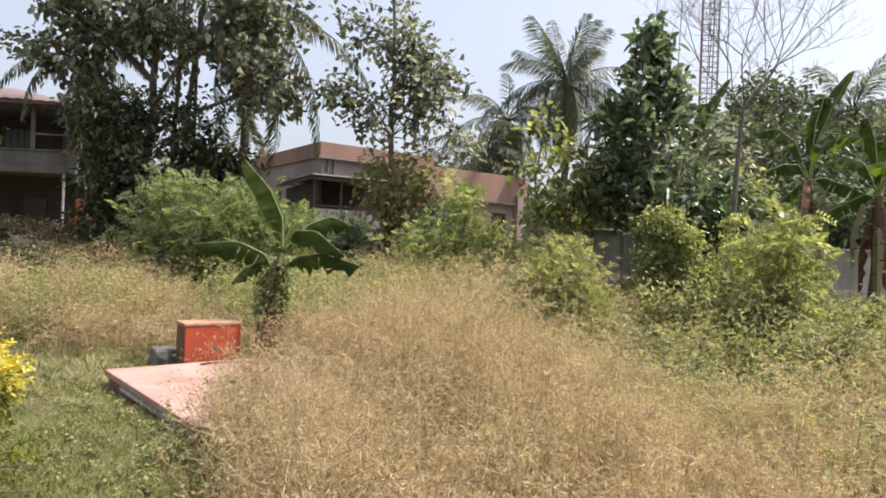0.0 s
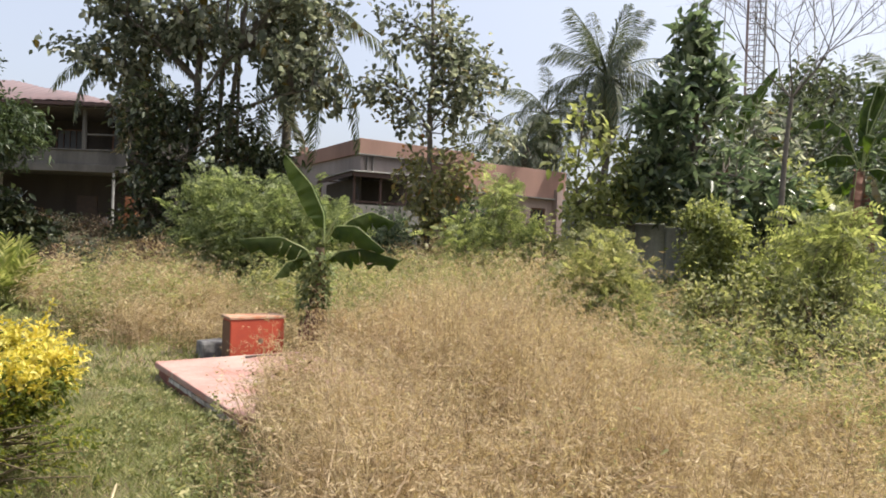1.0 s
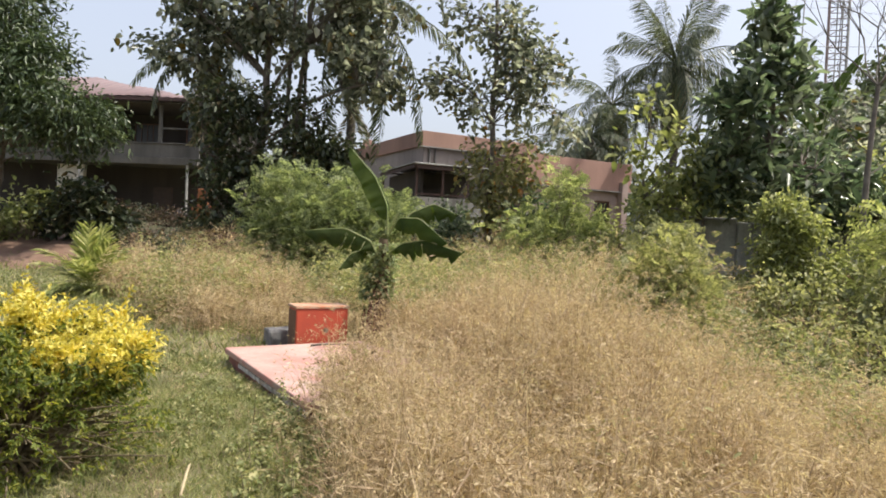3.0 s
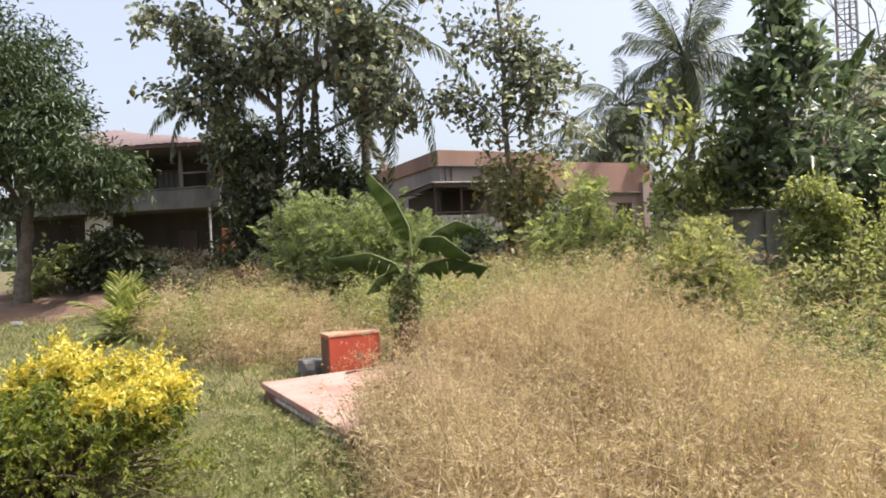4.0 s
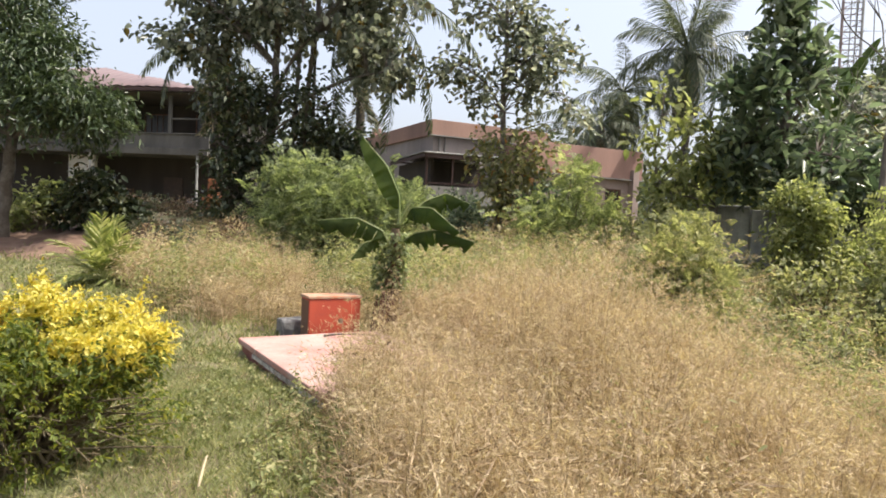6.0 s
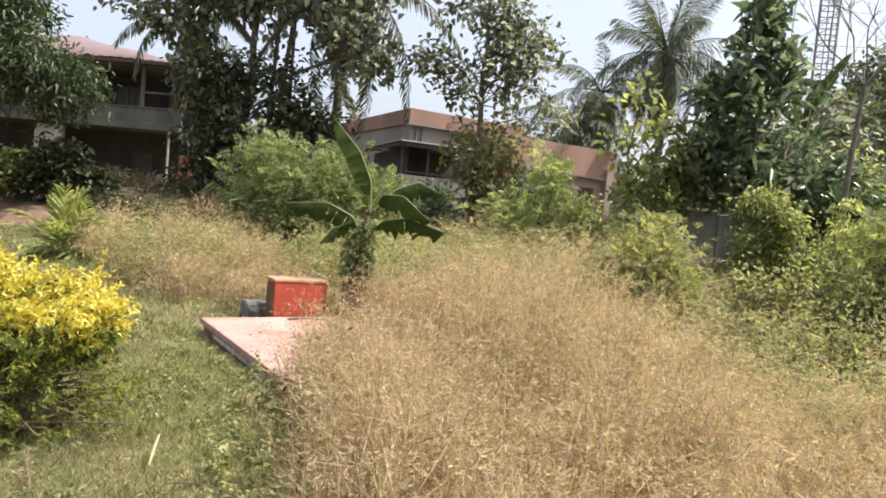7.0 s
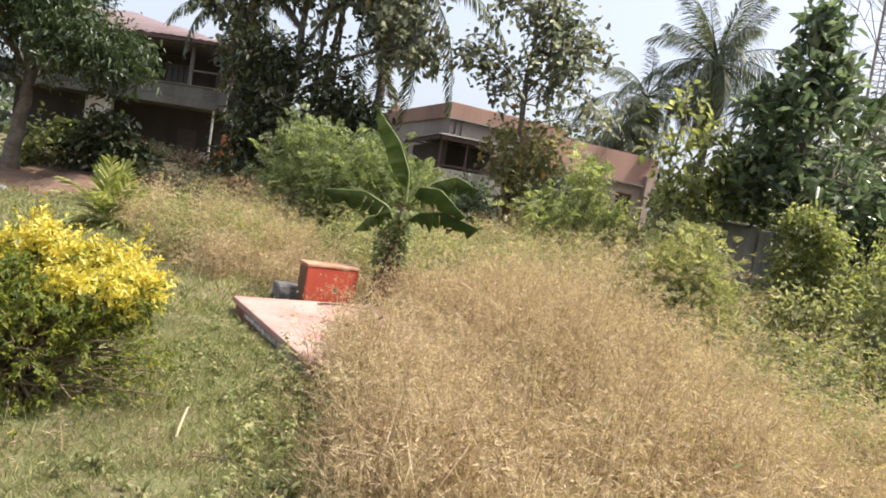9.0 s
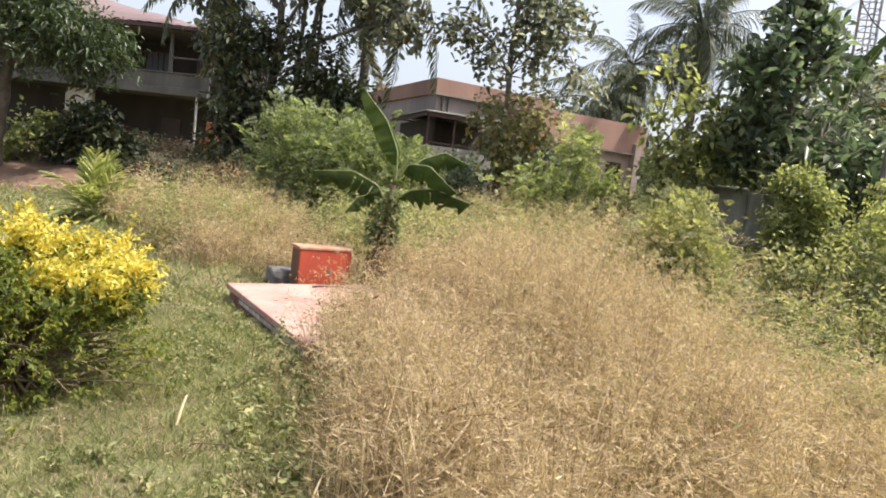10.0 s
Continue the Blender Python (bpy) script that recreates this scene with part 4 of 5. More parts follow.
def build_shrubs():
    feather_shrub("feathery_shrub", "rounded light green feathery shrub in front of the trees", (-4.4, 13.2),
                  [(-5.1, 13.0, 1.9, 1.0, 0.9, 0.95, 150), (-4.0, 13.0, 1.8, 1.1, 0.9, 0.9, 150), (-3.1, 13.0, 1.5, 0.7, 0.7, 0.8, 70), (-5.6, 13.0, 1.3, 0.6, 0.7, 0.7, 60), (-4.5, 12.8, 1.0, 1.4, 0.8, 0.7, 90)], 41)
    feather_shrub("feathery_shrub", "light green feathery shrub below the rose parapet", (0.3, 15.1),
                  [(0.5, 15.0, 2.45, 0.35, 0.4, 0.75, 44), (-0.3, 14.9, 1.6, 0.7, 0.6, 0.5, 54), (0.9, 14.9, 1.6, 0.6, 0.6, 0.5, 44), (0.2, 14.7, 1.3, 1.0, 0.5, 0.4, 30)], 42, M_AIRY, "", 0.34, 6)
    feather_shrub("feathery_shrub", "soft feathery green bush among the weeds", (1.6, 8.2),
                  [(1.5, 8.2, 1.1, 0.5, 0.4, 0.42, 90), (1.2, 8.1, 0.78, 0.38, 0.36, 0.42, 60), (1.85, 8.2, 0.8, 0.34, 0.4, 0.4, 50), (1.6, 7.9, 0.5, 0.62, 0.4, 0.35, 80), (1.75, 8.3, 1.35, 0.2, 0.2, 0.3, 26), (1.0, 8.3, 0.6, 0.4, 0.3, 0.35, 34)], 43, M_WISP, "", 0.2, 7)
    shrub("leafy_shrub", "bright green leafy shrub with climbing shoots by the boundary wall", (3.75, 11.0),
          [(3.75, 11.0, 2.05, 0.28, 0.3, 0.24, 40), (4.05, 10.9, 1.8, 0.34, 0.3, 0.3, 40), (3.8, 11.0, 1.45, 0.38, 0.4, 0.42, 66), (4.3, 10.9, 1.1, 0.4, 0.4, 0.4, 50), (3.7, 10.9, 0.8, 0.46, 0.45, 0.5, 60), (4.6, 10.9, 0.7, 0.4, 0.4, 0.4, 40)], 22, 0.1, 0.092, 0.5, M_BRIGHT, 44)
    # the thicket on the right: low leafy shrubs in front, taller ones behind
    for k, (x, y, h, r, s) in enumerate([(5.0, 9.6, 1.25, 0.6, 1), (5.9, 9.0, 0.7, 0.6, 2), (6.6, 10.4, 0.7, 0.6, 3), (7.4, 9.4, 0.9, 0.6, 4), (5.2, 11.6, 1.5, 0.5, 5), (3.2, 8.6, 0.95, 0.5, 6), (4.3, 8.2, 1.0, 0.55, 7), (6.2, 12.2, 1.5, 0.6, 8), (8.8, 10.8, 0.8, 0.6, 9), (2.3, 11.6, 0.7, 0.4, 10),
                                         (2.8, 7.1, 0.75, 0.45, 11), (3.5, 6.8, 0.85, 0.5, 12), (4.2, 6.9, 0.9, 0.5, 13), (4.9, 6.4, 0.8, 0.5, 14), (5.6, 7.4, 0.9, 0.55, 15), (4.4, 5.4, 0.55, 0.4, 16), (5.3, 5.0, 0.55, 0.45, 17), (3.4, 5.9, 0.5, 0.4, 18), (2.4, 6.4, 0.5, 0.35, 19)]):
        low = 0.72 if y < 8 else 1.0
        shrub("leafy_shrub", ("grey-green weedy shrub at the edge of the thicket", "yellow-green leafy shrub among tall weeds")[k % 3 > 0], (x, y),
              [(x, y, h * 0.68 * low, r * 0.9, r * 0.7, h * 0.3 * low, 44), (x - 0.3, y, h * 0.36 * low, r * 0.8, r * 0.7, h * 0.3 * low, 30), (x + 0.25, y, h * 1.02 * low, r * 0.22, r * 0.22, h * 0.3, 16), (x - 0.28, y + 0.1, h * 0.95 * low, r * 0.2, r * 0.2, h * 0.28, 12), (x, y + 0.15, h * 0.9 * low, r * 0.5, r * 0.2, h * 0.3, 14)], 12, 0.09, 0.06 if y < 8 else 0.085, 0.45, (M_WEED, M_WISP if y < 8 else M_BRIGHT, M_WISP)[k % 3], 50 + s, group="leafy shrubs")
    for k, (x, y, h) in enumerate([(4.7, 9.0, 1.8), (5.1, 9.3, 1.95), (4.9, 10.2, 1.8), (4.6, 8.6, 1.5)]):
        feather_shrub("pinnate_shrub", "slender shrub with pinnate yellow-green sprays", (x, y),
                      [(x, y, h, 0.3, 0.25, 0.25, 10), (x + 0.1, y, h * 0.75, 0.4, 0.3, 0.3, 16), (x, y, h * 0.45, 0.4, 0.3, 0.35, 18)], 120 + k, M_BRIGHT, "pinnate shrubs", 0.4, 4)
    for k, (x, y, h, r) in enumerate([(1.2, 15.2, 1.75, 0.55), (2.1, 14.0, 1.6, 0.5), (2.4, 12.4, 1.2, 0.4), (1.5, 13.4, 1.25, 0.45)]):
        shrub("leafy_shrub", "yellow-green leafy shrub in front of the slender trees", (x, y),
              [(x, y, h, r, r * 0.8, 0.5, 50), (x, y - 0.1, h - 0.55, r, r * 0.8, 0.45, 44)], 10, 0.1, 0.11, 0.45, M_WISP if k % 2 else M_BRIGHT, 75 + k, group="leafy shrubs")
    for k, (x, y, h, r) in enumerate([(0.0, 16.4, 2.0, 0.7), (-2.2, 16.4, 1.35, 0.5), (-3.5, 17.8, 1.7, 0.7), (-2.5, 18.2, 1.75, 0.65), (-4.3, 18.4, 1.7, 0.6)]):
        shrub("dark_shrub", "dark green shrub below the house walls", (x, y),
              [(x, y, h, r, r * 0.8, 0.55, 70), (x, y - 0.1, h - 0.6, r, r * 0.8, 0.5, 60)], 14, 0.12, 0.14, 0.5, M_GLOSSY, 70 + k, group="dark shrubs")
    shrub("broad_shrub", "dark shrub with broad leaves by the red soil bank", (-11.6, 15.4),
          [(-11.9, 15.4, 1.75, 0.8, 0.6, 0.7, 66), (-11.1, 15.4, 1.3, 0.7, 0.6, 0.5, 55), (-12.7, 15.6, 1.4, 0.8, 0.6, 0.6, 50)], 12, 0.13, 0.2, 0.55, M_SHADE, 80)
    shrub("broad_shrub", "yellow-green shrub with broad leaves under the mango tree", (-13.4, 15.4),
          [(-13.4, 15.3, 1.6, 0.8, 0.6, 0.6, 50), (-14.0, 15.3, 1.1, 0.7, 0.6, 0.5, 40)], 12, 0.13, 0.17, 0.5, M_BRIGHT, 81)
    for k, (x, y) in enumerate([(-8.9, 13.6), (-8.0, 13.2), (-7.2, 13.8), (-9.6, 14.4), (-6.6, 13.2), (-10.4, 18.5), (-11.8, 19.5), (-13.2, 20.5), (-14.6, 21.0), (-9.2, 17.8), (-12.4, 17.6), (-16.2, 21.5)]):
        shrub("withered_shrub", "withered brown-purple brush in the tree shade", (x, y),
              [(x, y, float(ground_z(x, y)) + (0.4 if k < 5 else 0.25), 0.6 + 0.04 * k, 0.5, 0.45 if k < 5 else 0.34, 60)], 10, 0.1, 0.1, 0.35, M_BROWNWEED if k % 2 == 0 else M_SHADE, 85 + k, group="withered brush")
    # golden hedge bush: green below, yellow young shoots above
    rng = np.random.default_rng(90)
    foot = np.array(on_ground(-2.93, 3.0))
    ob = thing("golden_bush", foot, "golden yellow ornamental bush, green and twiggy below", "bush")
    # branches from the foot to the ends of a lopsided dome, and a lower fringe of thin twigs
    n = 190
    a, r = rng.uniform(0, 2 * np.pi, n), np.sqrt(rng.uniform(0, 1, n))
    ex, ey = 0.82 * r * np.cos(a), 0.66 * r * np.sin(a)
    ez = 0.71 - 0.22 * r ** 2 + 0.14 * ex + 0.1 * np.sin(8 * ex + 1) * np.sin(6 * ey + 0.8) + rng.normal(size=n) * 0.07
    ends = np.stack([ex, ey, ez], -1)
    a2 = rng.uniform(0, 2 * np.pi, 110)
    skirt = np.stack([np.cos(a2) * rng.uniform(0.45, 1.0, 110), 0.8 * np.sin(a2) * rng.uniform(0.5, 1.05, 110), rng.uniform(0.1, 0.46, 110)], -1)
    pile = Pile()
    paths = []
    for e in np.concatenate([ends, skirt]):
        p = bend(rng.normal(size=3) * np.array([0.1, 0.1, 0]), e, 0.1, rng.normal(size=3) * 0.05, 7)
        paths.append(p)
        pile.add(*tube(p, np.linspace(0.011, 0.003, 7), 5))
    part("woody_stem", pile.mesh("woody_stem", True), M_TWIG, ob)
    paths = np.array(paths)

    def sprays(roots, ways, twigs, leaves, reach, size):
        """Upright twigs with paired leaves round each root."""
        m = len(roots) * twigs
        c = np.repeat(roots, twigs, 0) + rng.normal(size=(m, 3)) * 0.035
        w = unit(np.repeat(ways, twigs, 0) + rng.normal(size=(m, 3)) * 0.55)
        ln = reach * rng.uniform(0.4, 1.3, m)
        k = np.repeat(np.arange(m), leaves)
        f = rng.uniform(0, 1, m * leaves)
        p = c[k] + w[k] * (ln[k] * f)[:, None]
        side = rng.normal(size=p.shape)
        L = size * rng.uniform(0.6, 1.25, len(p)) * (1.15 - 0.45 * f)
        return leaf_quads(p, unit(w[k] * 0.7 + side * 0.6), np.array([0, 0, 1.0]) + rng.normal(size=p.shape) * 0.5, L, L * 0.4)
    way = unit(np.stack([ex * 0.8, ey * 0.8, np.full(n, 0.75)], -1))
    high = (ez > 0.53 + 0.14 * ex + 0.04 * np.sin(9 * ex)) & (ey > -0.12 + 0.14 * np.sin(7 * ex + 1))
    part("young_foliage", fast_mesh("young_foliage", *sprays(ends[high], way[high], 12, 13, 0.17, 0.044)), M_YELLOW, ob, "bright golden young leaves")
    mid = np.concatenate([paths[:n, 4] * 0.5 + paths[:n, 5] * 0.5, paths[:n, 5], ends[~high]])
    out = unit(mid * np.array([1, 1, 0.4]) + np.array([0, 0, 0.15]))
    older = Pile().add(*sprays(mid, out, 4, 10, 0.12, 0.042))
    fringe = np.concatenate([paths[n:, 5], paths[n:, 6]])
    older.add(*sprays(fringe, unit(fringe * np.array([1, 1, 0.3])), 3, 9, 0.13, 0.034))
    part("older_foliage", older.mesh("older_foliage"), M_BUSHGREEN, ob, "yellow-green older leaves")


build_shrubs()

# ---- banana plants ----


def banana_leaf(parent, path, width, face, fold=0.25, tears=(), seed=0, label="", other=None, ruffle=0.0):
    """A blade along a curved midrib. face: which way the upper side turns. fold: how far the halves hang down; other: the same for the second half."""
    rng = np.random.default_rng(seed)
    p = np.asarray(path, float)
    s0 = np.linspace(0, 1, len(p))
    n = 56
    s = np.linspace(0, 1, n)
    c = np.stack([np.interp(s, s0, p[:, k]) for k in range(3)], -1)
    for _ in range(6):
        c[1:-1] = 0.25 * c[:-2] + 0.5 * c[1:-1] + 0.25 * c[2:]
    d = unit(np.gradient(c, axis=0))
    up = unit(np.asarray(face, float) - d * np.sum(np.asarray(face) * d, -1, keepdims=True))
    side = np.cross(d, up)
    b0 = np.clip((s - 0.17) / 0.83, 0, 1)          # a bare stalk, then the blade
    w = width * 0.5 * np.clip(1.78 * b0 ** 0.42 * (1 - s) ** 0.5, 0.015, 1) * (1 + 0.02 * np.sin(s * 40))
    cols = 5
    V, UV = [], []
    for sgn in (1, -1):
        for k in range(cols + 1):
            f = k / cols
            droop_by = fold if sgn > 0 or other is None else other
            hang = droop_by * (0.8 + 0.3 * f)
            wob = 0.016 * np.sin(s * 31 + sgn * 2 + seed) * f + 0.01 * np.sin(s * 67 + seed) * f + ruffle * f * (2 * np.abs((s * 6.5 + 0.3 * seed) % 1 - 0.5) ** 0.5 - 1)
            V.append(c + side * (sgn * w * f * math.cos(hang * 0.9))[:, None] - up * (w * f * math.sin(hang * 0.9) - wob)[:, None])
            UV.append(np.stack([np.full(n, f), s * 3 + 0.08 * f], -1))
    V, UV = np.concatenate(V), np.concatenate(UV)
    q = []
    for h in range(2):
        for k in range(cols):
            a = (h * (cols + 1) + k) * n
            for i in range(n - 1):
                if k >= 1 and any(abs(i / n - t) < 0.012 and side_ == h for t, side_ in tears):
                    continue
                quad = (a + i, a + n + i, a + n + i + 1, a + i + 1)
                q.append(quad if h == 0 else quad[::-1])
    me = fast_mesh("leaf", V, q, None, True)
    uvl = me.uv_layers.new(name="UVMap")
    li = np.zeros(len(me.loops), np.int32)
    me.loops.foreach_get("vertex_index", li)
    uvl.data.foreach_set("uv", UV[li].astype(np.float32).ravel())
    leaf = part("leaf", me, M_BANANA, parent, label)
    rib = np.concatenate([c[:1] - (c[1:2] - c[:1]) * 0.2, c])
    part("midrib", fast_mesh("midrib", *tube(rib, np.linspace(0.011, 0.002, len(rib)) * (width / 0.3) ** 0.5, 6), None, True), M_MIDRIB, leaf)
    return leaf


def build_banana():
    o = np.array([-2.0, 7.75, -0.02])
    ob = thing("banana_plant", o, "young banana plant with broad leaves and a vine-wrapped stem", "banana plant")
    L = lambda *pts: [np.array(q) - o for q in pts]
    stem = bend((0, 0, 0), (0.1, -0.15, 1.36), 0, (0.02, 0, 0), 14)
    part("stem", fast_mesh("stem", *tube(stem, np.linspace(0.16, 0.05, 14), 12), None, True), M_STEM, ob)
    rng = np.random.default_rng(3)
    for k in range(9):
        a = k * 2.4
        b0 = np.array([0.13 * math.cos(a), 0.13 * math.sin(a), rng.uniform(0.5, 0.85)])
        path = [b0, b0 * [1.25, 1.25, 0.8], b0 * [1.5, 1.5, 0.45], b0 * [1.6, 1.6, 0.05] + [0, 0, 0.02]]
        sh = banana_leaf(ob, path, 0.2, (math.cos(a), math.sin(a), 0.1), 0.7, (), k, "dry brown hanging leaf sheath")
        sh.data.materials.clear()
        sh.data.materials.append(M_SHEATH)
    # leaf by leaf: midrib points, width, upper side
    banana_leaf(ob, L((-1.85, 7.58, 1.4), (-1.86, 7.56, 1.74), (-2.02, 7.54, 2.08), (-2.33, 7.5, 2.42)), 0.46, (0.35, -1.0, 0.25), 1.3, (), 1, "upright broad leaf", 0.12)
    split = tuple((t, half) for t in (0.38, 0.5, 0.6, 0.72) for half in (0, 1))
    banana_leaf(ob, L((-1.93, 7.55, 1.08), (-2.02, 7.45, 1.31), (-2.32, 7.38, 1.45), (-2.8, 7.3, 1.4)), 0.48, (0.0, -0.12, 1), 1.55, split[:6], 2, "", 1.55, 0.08)
    banana_leaf(ob, L((-1.83, 7.55, 1.38), (-1.68, 7.42, 1.6), (-1.42, 7.34, 1.6), (-1.07, 7.28, 1.33)), 0.46, (0.15, -0.4, 1), 1.2, (), 3, "", 1.35)
    banana_leaf(ob, L((-1.82, 7.62, 1.4), (-1.6, 7.75, 1.68), (-1.34, 7.85, 1.8), (-1.05, 7.9, 1.68)), 0.38, (0.1, -0.12, 1), 1.5, ((0.6, 0),), 4, "", 1.5, 0.08)
    banana_leaf(ob, L((-1.86, 7.55, 1.14), (-1.64, 7.45, 1.3), (-1.35, 7.35, 1.35), (-0.88, 7.3, 1.22)), 0.42, (0.1, -0.12, 1), 1.55, split[2:6], 5, "", 1.55, 0.08)
    banana_leaf(ob, L((-1.97, 7.55, 1.08), (-2.1, 7.45, 1.2), (-2.23, 7.38, 1.16), (-2.36, 7.32, 0.96)), 0.3, (-0.2, -0.4, 1), 1.1, (), 6, "small drooping dark leaf", 1.2, 0.02)
    part("spear_leaf", fast_mesh("spear_leaf", *tube(L((-1.88, 7.6, 1.4), (-1.78, 7.6, 1.58), (-1.66, 7.6, 1.78)), [0.02, 0.016, 0.003], 7), None, True), M_MIDRIB, ob, "rolled pale new leaf")
    # climbing vine round the stem
    t = rng.uniform(0.62, 1.3, 900)
    a = rng.uniform(0, 6.28, 900)
    r = 0.13 - 0.05 * t + rng.uniform(0.0, 0.13, 900)
    p = np.stack([0.07 * t + np.cos(a) * r, -0.11 * t + np.sin(a) * r, t], -1)
    out = np.stack([np.cos(a), np.sin(a), 0.1 + 0 * a], -1)
    vine = thing("climbing_vine", o, "small-leaved vine climbing the banana stem", "vine")
    part("foliage", fast_mesh("foliage", *leaf_quads(p, out + rng.normal(size=p.shape) * 0.5 - np.array([0, 0, 0.4]), out + np.array([0, 0, 0.6]), rng.uniform(0.04, 0.075, 900), rng.uniform(0.03, 0.055, 900))), M_FEATHER, vine)
    turns = np.linspace(0, 1, 60)
    coil = np.stack([0.07 * turns * 1.2 + np.cos(turns * 26) * (0.135 - 0.05 * turns), -0.13 * turns + np.sin(turns * 26) * (0.135 - 0.05 * turns), 0.1 + 1.1 * turns], -1)
    part("tendril", fast_mesh("tendril", *tube(coil, np.full(60, 0.006), 5), None, True), M_TWIG, vine)
    # tall bananas by the boundary
    for k, (x, y, h, sd) in enumerate([(8.4, 12.6, 2.7, 1), (9.6, 13.0, 3.0, 2), (6.3, 16.6, 3.3, 3), (7.35, 13.2, 3.0, 4)]):
        foot = np.array(on_ground(x, y)) - np.array([0, 0, 0.05])
        b = thing("tall_banana_plant", foot, "tall banana plant with long torn leaves near the boundary wall", "banana plant", "tall bananas")
        rg = np.random.default_rng(100 + sd)
        part("stem", fast_mesh("stem", *tube(bend((0, 0, 0), (0.1, 0, h), 0, (0.05, 0, 0), 10), np.linspace(0.13, 0.07, 10), 10), None, True), M_STEM, b)
        for j in range(8):
            a = j * 2.4 + sd
            reach = rg.uniform(0.9, 1.5)
            rise_ = (1.9, 1.6, 1.1, 0.7, 0.4, 0.1, -0.4, -0.8)[j] * rg.uniform(0.85, 1.1)
            dx, dy = math.cos(a), math.sin(a) * 0.8
            k0 = 0.35 if j < 2 else 1.0
            path = [np.array([0.1, 0, h]), np.array([0.1 + dx * reach * 0.25 * k0, dy * reach * 0.25 * k0, h + rise_ * 0.55 + 0.25]), np.array([0.1 + dx * reach * 0.6 * k0, dy * reach * 0.6 * k0, h + rise_ * 0.9 + 0.2]), np.array([0.1 + dx * reach * k0, dy * reach * k0, h + rise_])]
            if j == 0:
                path = [np.array(q) for q in ((0.1, 0, h), (0.22, 0, h + 0.75), (0.52, 0, h + 1.5), (0.98, 0.05, h + 2.3))]
            banana_leaf(b, path, 0.55, (-dx * 0.3 + 0.2, -0.7, 0.8), 0.9, tuple((rg.uniform(0.1, 0.9), q % 2) for q in range(6)), 200 + 10 * sd + j)
        for j in range(6):
            a = j * 1.9 + sd
            out_ = np.array([math.cos(a), math.sin(a), 0]) * rg.uniform(0.8, 1.3)
            top_, drop = np.array([0.08, 0, h - 0.1 - 0.12 * j]), rg.uniform(0.9, 1.6)
            dead = banana_leaf(b, [top_, top_ + out_ * 0.22 + [0, 0, 0.08], top_ + out_ * 0.36 - [0, 0, drop * 0.45], top_ + out_ * 0.34 - [0, 0, drop]], 0.32, (math.cos(a), math.sin(a), 0.2), 1.0, tuple((rg.uniform(0.2, 0.9), q % 2) for q in range(5)), 300 + 10 * sd + j, "dead leaf hanging along the stem", 0.7, 0.05)
            dead.data.materials.clear()
            dead.data.materials.append(M_PALMDRY if j % 2 else M_SHEATH)


build_banana()

# ---- slab and box ----


def build_slab():
    w, l = Vector((0.763, 0.646)), Vector((0.646, -0.763))
    turn = math.atan2(w.y, w.x)
    ob = thing("concrete_slab", (-3.24, 6.31, 0), "raised concrete slab with faded, flaking red paint", "slab", "", turn)
    W, Ln = 1.62, 2.46
    part("top", box_mesh((0, -Ln, 0.075), (W, 0, 0.135), 0.012), M_SLAB, ob, "faded red painted top")
    box("plinth", (0.035, -Ln + 0.035, -0.1), (W - 0.035, -0.035, 0.075), M_SLABSIDE, ob, 0.008, "weathered red edge darkened for its shade")
    box("painted_strip", (0.012, -Ln + 0.02, 0.02), (0.035, -0.5, 0.06), M_KERBPAINT, ob, 0.004, "flaking white strip")
    b = thing("red_block", (-2.72, 6.97, 0.0), "orange-red painted block with a worn rim, standing behind the slab", "block", "", turn - 0.05)
    box("body", (0, 0, -0.05), (0.62, 0.31, 0.5), M_BOXRED, b, 0.014)
    box("rim", (-0.012, -0.012, 0.503), (0.632, 0.322, 0.535), M_BOXTOP, b, 0.008, "worn brownish top rim")
    # thin brown sheet added to darken the left face, which lies in shade
    box("shade_sheet", (-0.006, 0.02, 0.0), (-0.001, 0.29, 0.48), M_WOOD, b, 0.002, "dark brown sheet added for the shade on the left side")
    s = thing("grey_stone", (-3.1, 7.42, -0.02), "rough dark grey stone block beside the red block", "stone", "", turn)
    bm = box_mesh((-0.16, -0.12, 0), (0.16, 0.12, 0.22), 0.03)
    for v in bm.verts:
        v.co += Vector((noise.noise(v.co * 9), noise.noise(v.co * 9 + Vector((5, 0, 0))), noise.noise(v.co * 8 + Vector((0, 7, 0))))) * 0.025
    part("block", bm, M_STONE, s)
    rng = np.random.default_rng(8)
    # dark stick laid where a cast shadow crosses the slab
    tw = thing("thin_stick", (-2.45, 6.72, 0.145), "dark stick added for the shadow line on the slab", "twig")
    part("stick", fast_mesh("stick", *tube(bend((0, 0, 0), (0.62, 0.12, 0.01), 0.03, (0, -0.03, 0), 9), np.linspace(0.014, 0.005, 9), 6), None, True), M_BARK, tw)
    st = thing("pale_stick", (-1.745, 2.95, 0.05), "pale dry stick lying in the short grass", "stick")
    part("stick", fast_mesh("stick", *tube(bend((0.01, -0.06, 0.0), (-0.035, 0.1, 0.1), 0.01, (0, 0, 0), 8), [0.006, 0.008, 0.008, 0.008, 0.008, 0.007, 0.007, 0.005], 7), None, True), M_TWIGPALE, st)
    t2 = thing("thin_stick", (-1.25, 2.6, 0.04), "thin brown twig fallen in the grass", "twig")
    part("stick", fast_mesh("stick", *tube(bend((-0.3, 0.1, 0.02), (0.3, -0.1, 0.02), 0.05, (0, 0.03, 0), 8), np.linspace(0.004, 0.002, 8), 6), None, True), M_TWIG, t2)


build_slab()


